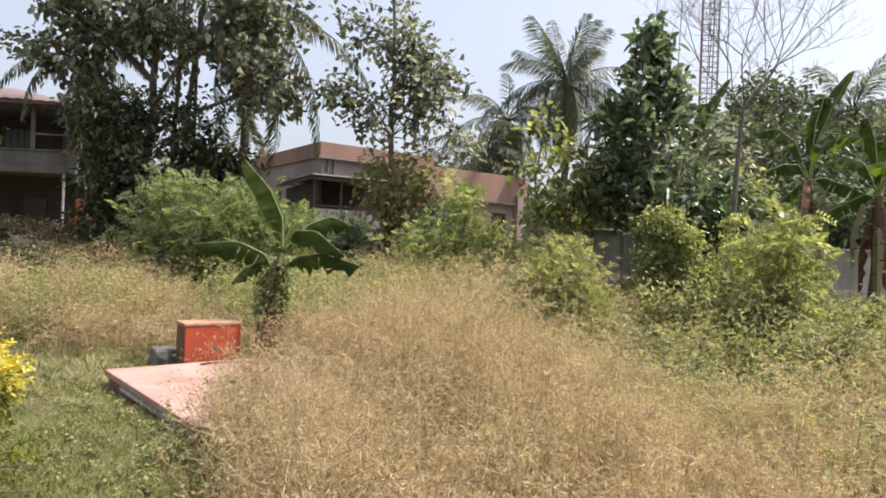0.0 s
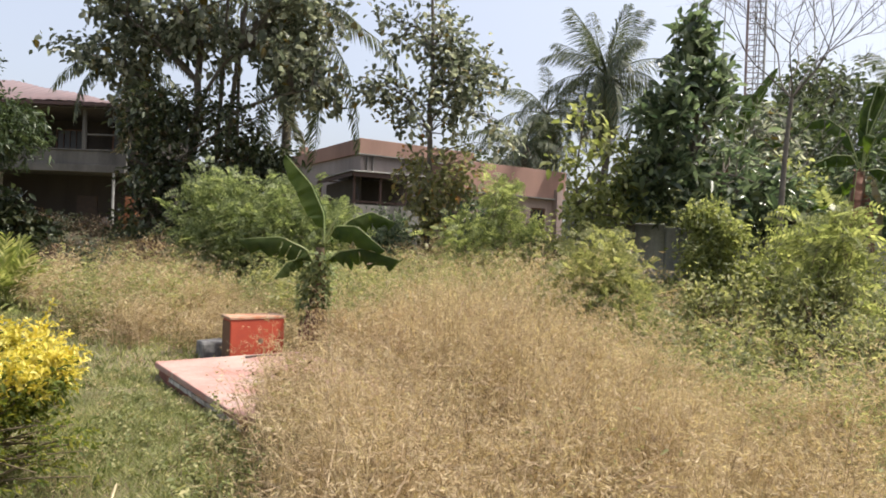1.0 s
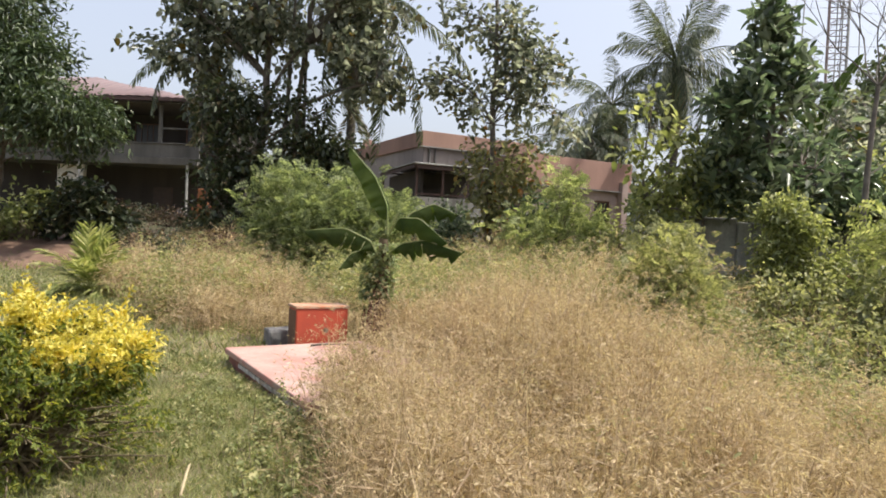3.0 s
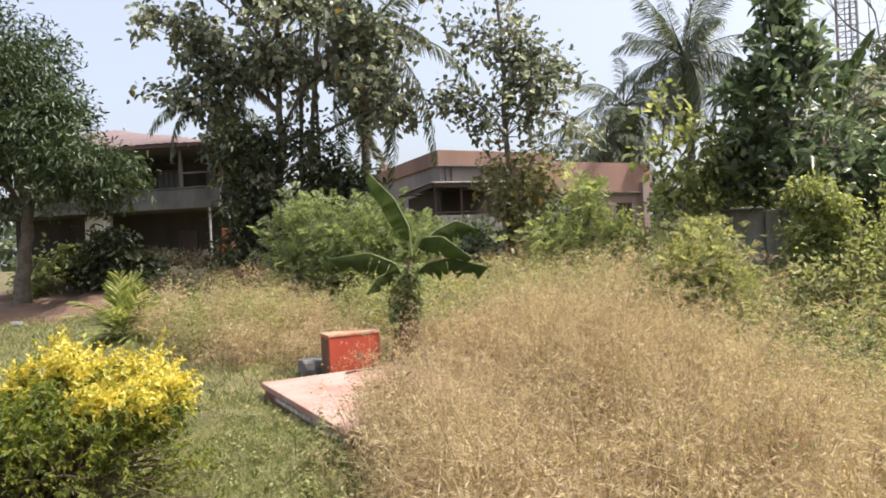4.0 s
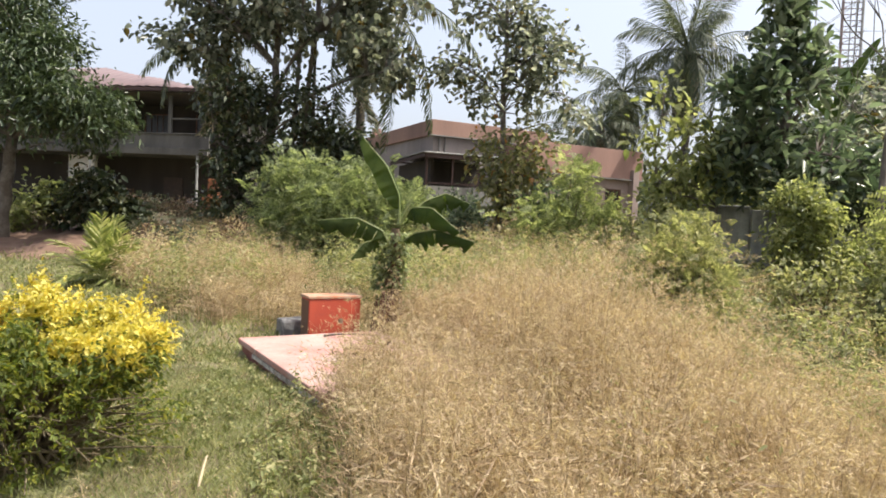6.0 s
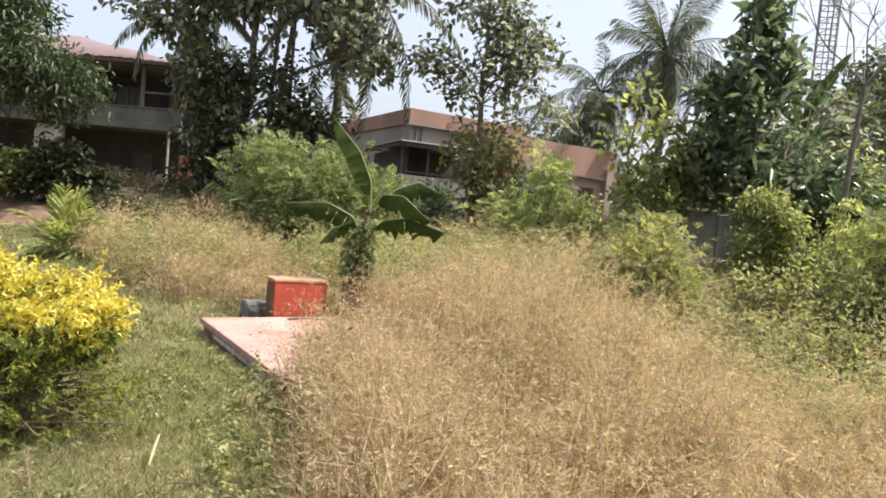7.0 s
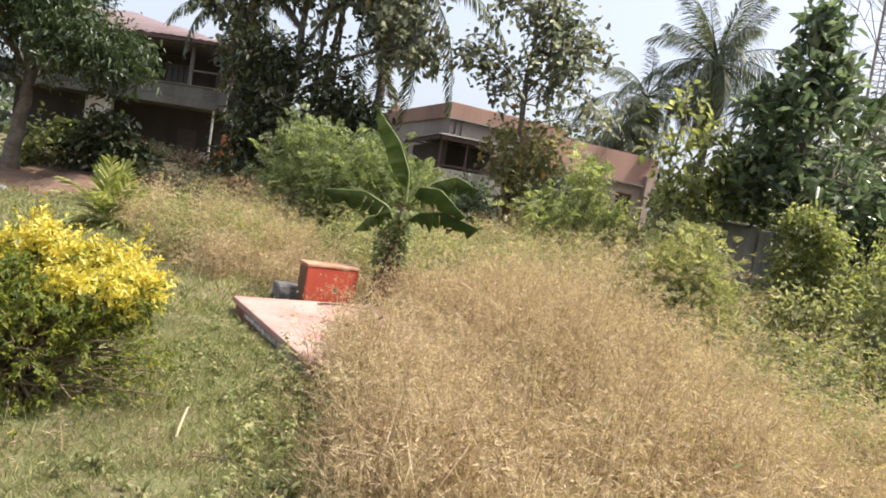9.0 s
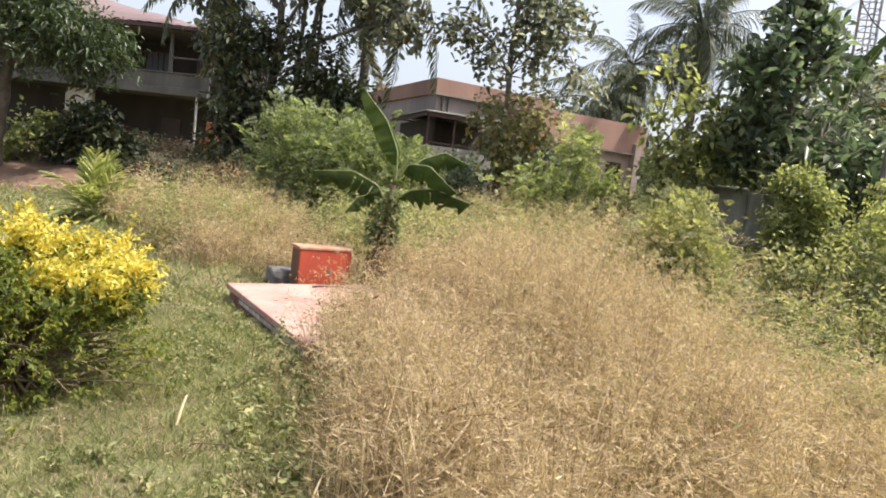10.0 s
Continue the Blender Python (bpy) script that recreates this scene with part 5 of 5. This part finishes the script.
def build_yard():
    ob = thing("soil_bank", on_ground(-14.6, 15.2), "low bank of bare reddish soil under the mango tree", "soil")
    tagged(ob, kind="structure")
    n, m = 60, 26
    v = []
    for i in range(n + 1):
        for j in range(m + 1):
            x, y = -5 + 10 * i / n, -3.2 + 5 * j / m
            e = max(0, 1 - (abs(x) / 5) ** 4) * max(0, 1 - (abs(y + 0.7) / 2.5) ** 4)
            bump = 0.2 * noise.noise(Vector((x * 0.8, y * 0.8, 1))) + 0.08 * noise.noise(Vector((x * 3, y * 3, 4)))
            z = float(ground_z(-14.6 + x, 15.2 + y)) - ob.location.z + e * (0.12 + bump) - (1 - e) * 0.1
            v.append((x, y, z))
    q = [(i * (m + 1) + j, (i + 1) * (m + 1) + j, (i + 1) * (m + 1) + j + 1, i * (m + 1) + j + 1) for i in range(n) for j in range(m)]
    part("mound", fast_mesh("mound", v, q, None, True), M_SOIL, ob)
    rng = np.random.default_rng(17)
    for k in range(9):
        x, y = -12.9 + rng.uniform(-1.6, 1.6), 12.6 + rng.uniform(-0.7, 1.0)
        st = thing("pale_stone", (x, y, float(ground_z(x, y))), "small pale stone lying on bare soil", "stone", "stones on the bank")
        bm = bmesh.new()
        bmesh.ops.create_icosphere(bm, subdivisions=2, radius=rng.uniform(0.07, 0.16))
        for v in bm.verts:
            v.co = Vector((v.co.x * 1.3, v.co.y, v.co.z * 0.6)) * (1 + 0.35 * noise.noise(v.co * 9 + Vector((k, 0, 0))))
            v.co.z += 0.05
        part("stone", bm, M_WHITEWASH if k % 2 else M_STONE, st)
    p = thing("orange_pillar", (-14.35, 26.2, 1.05), "short orange limewashed pillar beside the veranda", "pillar")
    box("base", (-0.45, -0.3, 0), (0.45, 0.3, 1.1), M_ORANGE, p, 0.03)
    box("shaft", (-0.25, -0.2, 1.1), (0.2, 0.2, 1.9), M_ORANGE, p, 0.03)
    pot = thing("black_pot", (-15.6, 26.4, 1.1), "round black water pot by the veranda post", "pot")
    pot.scale = (0.6, 0.6, 0.75)
    prof = [(0.0, 0.2), (0.12, 0.36), (0.35, 0.44), (0.6, 0.36), (0.72, 0.2), (0.8, 0.24), (0.82, 0.2), (0.74, 0.14)]
    part("bowl", fast_mesh("bowl", *tube([(0, 0, z + 0.5) for z, r in prof], [r for z, r in prof], 18), None, True), M_POT, pot)
    box("stand", (-0.3, -0.3, 0), (0.3, 0.3, 0.5), M_CEMENT, pot, 0.02)


build_yard()

# ---- grass and weeds ----
SLAB_O, SLAB_W, SLAB_L = np.array([-3.24, 6.31]), np.array([0.763, 0.646]), np.array([0.646, -0.763])


def off_slab(x, y, margin=0.03):
    r = np.stack([x, y], -1) - SLAB_O
    a, b = r @ SLAB_W, r @ SLAB_L
    on = (a > -margin) & (a < 1.62 + margin) & (b > -margin) & (b < 2.46 + margin)
    back = (a > 0.55) & (a < 1.35) & (b > -0.62) & (b < 0)
    return ~(on | back)


def wave(x, y, k=1.0, p=0.0):
    return (np.sin(k * 0.9 * x + 0.5 * k * y + p) + np.sin(k * 0.4 * x - 0.8 * k * y + 2 * p) + np.sin(k * 1.7 * x + 1.3 * k * y + 3 * p)) / 3


def scatter(rng, x0, x1, y0, y1, per_m2, keep):
    n = int((x1 - x0) * (y1 - y0) * per_m2)
    x, y = rng.uniform(x0, x1, n), rng.uniform(y0, y1, n)
    k = keep(x, y, rng.uniform(0, 1, n))
    return x[k], y[k]


def dry_grass(name, label, x, y, height, seed, husks=4, husk=0.02, thick=0.003, lean=0.45, tuft=7, spread=0.05, panicles=4):
    """Tufts of wiry dry stalks that lean outwards and nod under loose seed heads. x, y: one place for each tuft."""
    rng = np.random.default_rng(seed)
    n = len(x) * tuft
    tx, ty = np.repeat(x, tuft), np.repeat(y, tuft)
    tall = np.repeat(rng.uniform(0.58, 1.28, len(x)), tuft)
    ta = np.repeat(rng.uniform(0, 2 * np.pi, len(x)), tuft)
    a = rng.uniform(0, 2 * np.pi, n)
    rad = spread * rng.uniform(0.1, 1, n)
    bx, by = tx + rad * np.cos(a), ty + rad * np.sin(a)
    base = np.stack([bx, by, ground_z(bx, by) - 0.02], -1)
    H = (height(tx, ty) if callable(height) else height) * tall * rng.uniform(0.7, 1.12, n)
    out = np.stack([np.cos(a) + 0.7 * np.cos(ta), np.sin(a) + 0.7 * np.sin(ta), 0 * a], -1)
    off = out * (H * lean * rng.uniform(0.1, 1.0, n))[:, None]
    b = rng.uniform(0, 2 * np.pi, n)
    sd = np.stack([np.cos(b), np.sin(b), 0 * b], -1) * (thick * 0.5)

    def along(k, f):
        rise = H[k] * (f - 0.16 * f ** 4)
        return base[k] + off[k] * (f ** 2)[:, None] + np.stack([0 * rise, 0 * rise, rise], -1)
    every = np.arange(n)
    rows = []
    for f in (0.0, 0.35, 0.7, 0.9, 1.06):
        c = along(every, np.full(n, f))
        rows += [c - sd * (1.25 - 0.8 * f), c + sd * (1.25 - 0.8 * f)]
    i = every[:, None] * 10
    pile = Pile().add(np.stack(rows, 1), np.concatenate([i + [2 * j, 2 * j + 1, 2 * j + 3, 2 * j + 2] for j in range(4)], 0))
    # dry curling blades low on the stalk
    for f in (0.12, 0.3, 0.5):
        c = along(every, np.full(n, f))
        d = rng.normal(size=(n, 3)) * np.array([1, 1, 0.4]) + np.array([0, 0, 0.5])
        pile.add(*slivers(c, d, rng.normal(size=(n, 3)), H * rng.uniform(0.15, 0.4, n), thick * rng.uniform(1.4, 2.6, n)))
    ob = new(name)
    tagged(ob, label, "grass", kind="stuff")
    part("stalks", pile.mesh("stalks"), M_STRAW, ob)
    # nodding panicles: short side branches, each with a drooping bunch of husks
    m = n * panicles
    k = np.repeat(every, panicles)
    f = 0.5 + 0.56 * rng.uniform(0, 1, m) ** 0.75
    b = rng.uniform(0, 2 * np.pi, m)
    arm = np.stack([np.cos(b), np.sin(b), rng.uniform(-0.2, 0.5, m)], -1)
    c = along(k, f) + arm * (husk * rng.uniform(0.3, 2.2, m))[:, None]
    nod = unit(arm * 0.7 + out[k] * 0.5 + rng.normal(size=(m, 3)) * 0.35 + np.array([0, 0, -0.25]))
    span = husk * rng.uniform(1.2, 2.8, m)
    q = np.repeat(np.arange(m), husks)
    p = c[q] + nod[q] * (span[q] * rng.uniform(0, 1, m * husks))[:, None] + rng.normal(size=(m * husks, 3)) * husk * 0.16
    d = nod[q] + rng.normal(size=(m * husks, 3)) * 0.45
    part("seed_heads", fast_mesh("seed_heads", *slivers(p, d, rng.normal(size=(m * husks, 3)), husk * rng.uniform(0.9, 2.3, m * husks), husk * 0.26 * rng.uniform(0.7, 1.4, m * husks))), M_SEED, ob)
    return ob


def weeds(name, label, x, y, height, seed, leaf, size=0.05, leaves=16, wid=0.45):
    """Leafy stalks."""
    rng = np.random.default_rng(seed)
    n = len(x)
    base = np.stack([x, y, ground_z(x, y) - 0.02], -1)
    H = height * rng.uniform(0.5, 1.2, n)
    a = rng.uniform(0, 2 * np.pi, n)
    off = np.stack([np.cos(a), np.sin(a), 0 * a], -1) * (H * 0.3 * rng.uniform(0, 1, n))[:, None]
    ob = new(name)
    tagged(ob, label, "weeds", kind="stuff")
    b = rng.uniform(0, 2 * np.pi, n)
    sd = np.stack([np.cos(b), np.sin(b), 0 * b], -1) * 0.003
    top = base + off + np.stack([0 * H, 0 * H, H], -1)
    i = np.arange(n)[:, None] * 4
    part("stalks", Pile().add(np.stack([base - sd, base + sd, top + sd * 0.4, top - sd * 0.4], 1), i + [0, 1, 2, 3]).mesh("stalks"), M_TWIG, ob)
    m = n * leaves
    k = np.repeat(np.arange(n), leaves)
    f = rng.uniform(0.15, 1.02, m)
    p = base[k] + off[k] * f[:, None] + np.stack([0 * f, 0 * f, H[k] * f], -1) + rng.normal(size=(m, 3)) * (0.06 * H[k] + 0.01)[:, None]
    d = rng.normal(size=(m, 3)) * np.array([1, 1, 0.5]) + np.array([0, 0, 0.1])
    L = size * rng.uniform(0.5, 1.3, m)
    part("foliage", fast_mesh("foliage", *leaf_quads(p, d, np.array([0, 0, 1.0]) + rng.normal(size=(m, 3)) * 0.5, L, L * wid)), leaf, ob)
    return ob


def right_edge(y):
    """Where the dry stand gives way to the green thicket."""
    return np.where(y < 7.2, (7.7 - y) / 1.25, 0.4 + (y - 7.2) * 0.02)


def left_edge(x, y):
    return -0.362 * y + 0.2 * wave(x, y, 5.0, 0.3) + 0.1 * np.sin(9 * y)


def build_grass():
    rng = np.random.default_rng(20)

    def near_dry(x, y, r):
        edge = left_edge(x, y)
        inside = (x > edge) & off_slab(x, y, 0.0) & ((y < 4.9) | (x > -1.75))
        d = np.clip((right_edge(y) + 0.5 - x) / 1.2, 0.0, 1) * (0.62 + 0.4 * wave(x, y, 2.2) + 0.9 * wave(x, y, 6.0, 1.3) + 0.5 * wave(x, y, 13.0, 0.7))
        d = d * np.where(x < edge + 0.25, 0.6, 1.0) * np.where(x > 1.4, 0.6, 1.0)
        return inside & (r < d)

    def stand(x, y):
        """A heap: tall in the middle of the stand, falling away to the edges and to the right."""
        h = 0.66 + 0.54 * np.exp(-((x - 0.1) / 1.3) ** 2 - ((y - 6.2) / 2.0) ** 2) + 0.2 * np.exp(-((x + 0.3) / 1.1) ** 2 - ((y - 3.2) / 1.4) ** 2)
        h = h + 0.14 * wave(x, y, 3.1, 0.4) + 0.2 * wave(x, y, 8.0, 1.3) + 0.12 * wave(x, y, 15.0, 0.2)
        return h * np.clip(0.64 + (x - left_edge(x, y)) / 1.0, 0.64, 1) * np.clip(1.25 - 0.25 * x, 0.62, 1)
    x, y = scatter(rng, -2.2, 4.6, 1.5, 4.6, 165, near_dry)
    dry_grass("dry_grass", "tall straw-coloured dry grass with loose seed heads", x, y, stand, 21, 4, 0.017, 0.003, 0.32, 8, 0.06, 5)
    x, y = scatter(rng, -2.4, 4.6, 4.6, 8.4, 110, near_dry)
    dry_grass("dry_grass", "tall straw-coloured dry grass behind the slab", x, y, stand, 22, 4, 0.024, 0.004, 0.36, 7, 0.07, 5)

    def mid_dry(x, y, r):
        d = 0.36 + 0.65 * wave(x, y, 0.9, 1.0) + 0.3 * wave(x, y, 3.3, 0.4)
        d = np.where((x < -2.2) & (y < 10.2), d + 0.45, d)
        d = np.where(x > right_edge(y) + 0.1, d * 0.1, d)
        return (r < d) & off_slab(x, y, 0.05) & (x > -0.62 * y - 0.4) & ((x > -1.75) | (y > 7.5 + 0.12 * (x + 3)))
    x, y = scatter(rng, -9.0, 8.0, 7.6, 12.0, 36, mid_dry)
    dry_grass("dry_grass", "pale dry grass in the middle of the field", x, y, lambda x, y: 0.6 + 0.1 * np.clip(y - 8, 0, 4) + 0.2 * np.exp(-((x - 0.2) / 1.2) ** 2) + 0.26 * wave(x, y, 2.0, 0.8), 23, 3, 0.03, 0.0045, 0.42, 7, 0.08)
    x, y = scatter(rng, -9.5, 5.0, 12.0, 17.5, 20, mid_dry)
    dry_grass("dry_grass", "dry grass on the rise below the trees", x, y, lambda x, y: 0.62 + 0.3 * np.clip((x + 4) / 2, 0, 1) + 0.22 * wave(x, y, 1.6, 0.8), 24, 3, 0.05, 0.006)

    x, y = scatter(rng, 0.3, 2.6, 10.4, 12.6, 11, lambda x, y, r: wave(x, y, 2.0) > -0.2)
    dry_grass("tall_dry_grass", "tall reddish dry stalks standing above the weeds", x, y, 1.25, 33, 4, 0.05, 0.007, 0.25, 6, 0.08)
    x, y = scatter(rng, 2.0, 2.7, 8.9, 9.8, 22, lambda x, y, r: r > 0.2)
    dry_grass("tall_dry_grass", "tall pinkish dry stalks behind the feathery bush", x, y, 1.55, 38, 4, 0.045, 0.006, 0.14, 5, 0.08)
    x, y = scatter(rng, -9.0, -4.0, 9.5, 12.5, 13, lambda x, y, r: (wave(x, y, 1.5, 2.0) > -0.1) & (x > -0.72 * y))
    dry_grass("tall_dry_grass", "pale feathery dry grass beside the young palm", x, y, 0.78, 34, 4, 0.045, 0.006, 0.4, 9, 0.12)

    # green weeds between the straw
    def mid_green(x, y, r):
        d = 0.58 - 0.7 * wave(x, y, 0.9, 1.0)
        d = np.where(x > right_edge(y), 0.75, d)
        d = np.where((y > 9.0) & (x < 1), d + 0.3, d)
        return (r < d) & off_slab(x, y, 0.08) & (x > -0.62 * y - 0.2) & ((x > -2) | (y > 8.6))
    x, y = scatter(rng, -9.5, 9.0, 7.8, 18.0, 40, mid_green)
    weeds("green_weeds", "knee-high green weeds growing through the dry grass", x, y, 0.55, 25, M_WEED, 0.085, 18)

    x, y = scatter(rng, -6.0, 1.0, 8.4, 13.2, 44, lambda x, y, r: (r < 0.5 + 0.9 * wave(x, y, 1.7, 2.4) + np.where(x > -1.2, 0.15, -0.1)) & off_slab(x, y, 0.2) & (np.hypot(x + 2.0, y - 7.75) > 0.9))
    weeds("wispy_weeds", "waist-high wispy pale green weeds between the dry grass", x, y, 1.0, 36, M_WISP, 0.07, 44, 0.28)

    x, y = scatter(rng, -1.6, 2.6, 2.4, 7.6, 12, lambda x, y, r: near_dry(x, y, r * 0.6) & (wave(x, y, 3.0, 2.2) > -0.15))
    weeds("wispy_weeds", "thin olive weeds growing inside the dry grass", x, y, 0.62, 40, M_WISP, 0.04, 34, 0.3)

    # the edge of the thicket: grey-green weeds and thin stalks, lower than the heap
    def fringe(x, y, r):
        return (x > 0.9) & (np.abs(x - right_edge(y) + 0.15) < 1.15 + 0.35 * wave(x, y, 2.4, 1.7)) & (r < 0.6 + 0.6 * wave(x, y, 1.9, 0.6))
    x, y = scatter(rng, 0.6, 7.5, 1.6, 7.4, 84, fringe)
    weeds("wispy_weeds", "soft grey-green weeds along the edge of the dry grass", x, y, 0.52, 37, M_WISP, 0.045, 46, 0.3)
    x, y = scatter(rng, 0.6, 7.5, 1.6, 7.4, 60, fringe)
    dry_grass("dry_grass", "greyish dry stalks among the green weeds", x, y, lambda x, y: 0.55 + 0.2 * wave(x, y, 2.6, 0.5), 28, 4, 0.028, 0.0038, 0.4, 6)

    def right_green(x, y, r):
        return (x > right_edge(y) + 0.1 + 0.25 * wave(x, y, 3)) & (r < 0.5 + 0.6 * wave(x, y, 1.4, 2.0))
    x, y = scatter(rng, 0.4, 8.5, 2.2, 9.5, 60, right_green)
    weeds("green_weeds", "rank grey-green weeds crowding the field edge", x, y, 0.5, 26, M_WEED, 0.055, 30, 0.38)
    x, y = scatter(rng, 1.6, 9.0, 7.2, 13.0, 24, right_green)
    weeds("green_weeds", "rank bright weeds near the boundary wall", x, y, 0.75, 27, M_WEED, 0.06, 34)
    x, y = scatter(rng, 1.0, 8.0, 4.0, 12.0, 13, lambda x, y, r: right_green(x, y, r))
    dry_grass("tall_dry_grass", "thin nodding dry stalks standing through the thicket", x, y, lambda x, y: 0.8 + 0.25 * wave(x, y, 2.6, 0.5), 39, 4, 0.034, 0.004, 0.35, 4, 0.08)

    # short turf on the left
    def turf(x, y, r):
        return (x < -0.33 * y + 0.35) & off_slab(x, y, 0.02) & (x > -1.15 * y - 3) & (r < 0.88 + 0.25 * wave(x, y, 2.5))
    x, y = scatter(rng, -6.5, 0.2, 1.2, 6.5, 7000, turf)
    n = len(x)
    p = np.stack([x, y, ground_z(x, y) - 0.01], -1)
    ob = new("short_turf")
    tagged(ob, "short uneven green turf with bleached blades", "grass", kind="stuff")
    d = rng.normal(size=(n, 3)) * np.array([0.7, 0.7, 0]) + np.array([0, 0, 0.8])
    part("blades", fast_mesh("blades", *slivers(p, d, rng.normal(size=(n, 3)), rng.uniform(0.025, 0.09, n), rng.uniform(0.003, 0.007, n))), M_LAWN, ob)
    x, y = scatter(rng, -12.5, -1.5, 6.0, 14.0, 420, lambda x, y, r: turf(x, y, r) | ((x < -0.5 * y - 1.5) & (r < 0.8) & ~((x < -10.0) & (y > 12.6 + 0.3 * np.sin(3 * x)))))
    n = len(x)
    p = np.stack([x, y, ground_z(x, y) - 0.01], -1)
    d = rng.normal(size=(n, 3)) * np.array([0.7, 0.7, 0]) + np.array([0, 0, 0.8])
    ob = new("short_turf")
    tagged(ob, "short green turf beyond the golden bush", "grass", kind="stuff")
    part("blades", fast_mesh("blades", *slivers(p, d, rng.normal(size=(n, 3)), rng.uniform(0.06, 0.17, n), rng.uniform(0.012, 0.022, n))), M_LAWN, ob)
    x, y = scatter(rng, -5.5, 0.0, 1.6, 6.5, 60, lambda x, y, r: turf(x, y, r) & (wave(x, y, 3.0, 0.7) > -0.1))
    weeds("creeping_weeds", "low creeping weeds with small round leaves in the turf", x, y, 0.09, 29, M_LAWN, 0.03, 26, 0.6)
    x, y = scatter(rng, -2.0, -0.2, 1.8, 5.2, 60, lambda x, y, r: (np.abs(x + 0.37 * y + 0.1) < 0.3) & off_slab(x, y, 0.02) & (r < 0.7))
    weeds("green_weeds", "small green weeds at the foot of the dry grass", x, y, 0.26, 30, M_LAWN, 0.034, 24, 0.5)
    x, y = scatter(rng, -5.0, -0.2, 1.5, 7.0, 40, lambda x, y, r: turf(x, y, r) & (r < 0.45))
    dry_grass("dry_grass", "thin bleached straws scattered through the turf", x, y, 0.16, 31, 2, 0.014, 0.0022, 0.9, 5, 0.05, 2)
    # the same field goes on behind and beside the path
    x, y = scatter(rng, -9.0, 9.0, -6.0, 1.5, 260, lambda x, y, r: (np.hypot(x, y) > 0.6) & (r < 0.75 + 0.4 * wave(x, y, 2.0)))
    n = len(x)
    p = np.stack([x, y, ground_z(x, y) - 0.01], -1)
    ob = new("short_turf")
    tagged(ob, "short trodden turf of the open field", "grass", kind="stuff")
    d = rng.normal(size=(n, 3)) * np.array([0.7, 0.7, 0]) + np.array([0, 0, 0.8])
    part("blades", fast_mesh("blades", *slivers(p, d, rng.normal(size=(n, 3)), rng.uniform(0.04, 0.12, n), rng.uniform(0.008, 0.016, n))), M_LAWN, ob)
    x, y = scatter(rng, 2.0, 9.0, -5.0, 2.2, 12, lambda x, y, r: r < 0.5 + 0.6 * wave(x, y, 1.2))
    dry_grass("dry_grass", "dry grass thinning out over the open field", x, y, 0.5, 35, 3, 0.03, 0.004)
    # broad-leaved weeds beside the slab
    x, y = np.array([-1.45, -1.32, -1.25]), np.array([4.2, 4.3, 4.05])
    weeds("broad_weed", "thin weed with a few dark broad leaves beside the slab", x, y, 0.82, 32, M_BROWNWEED, 0.07, 6, 0.75)


build_grass()


def build_treeline():
    """Far woods round the horizon."""
    rng = np.random.default_rng(60)
    ob = new("far_woods")
    tagged(ob, "hazy line of distant woods round the field", "woods", kind="stuff")
    a = rng.uniform(0, 2 * np.pi, 3600)
    r = rng.uniform(75, 110, 3600)
    x, y = r * np.cos(a), r * np.sin(a)
    h = rng.uniform(0, 1, 3600) ** 0.8 * (6.5 + 2.0 * np.sin(a * 9) + 1.2 * np.sin(a * 23))
    c = np.stack([x, y, ground_z(x, y) + h], -1)
    part("foliage", fast_mesh("foliage", *foliage(rng, c, unit(rng.normal(size=c.shape)), 7, 0.7, 1.5, 0.6)), M_FAR, ob)


build_treeline()
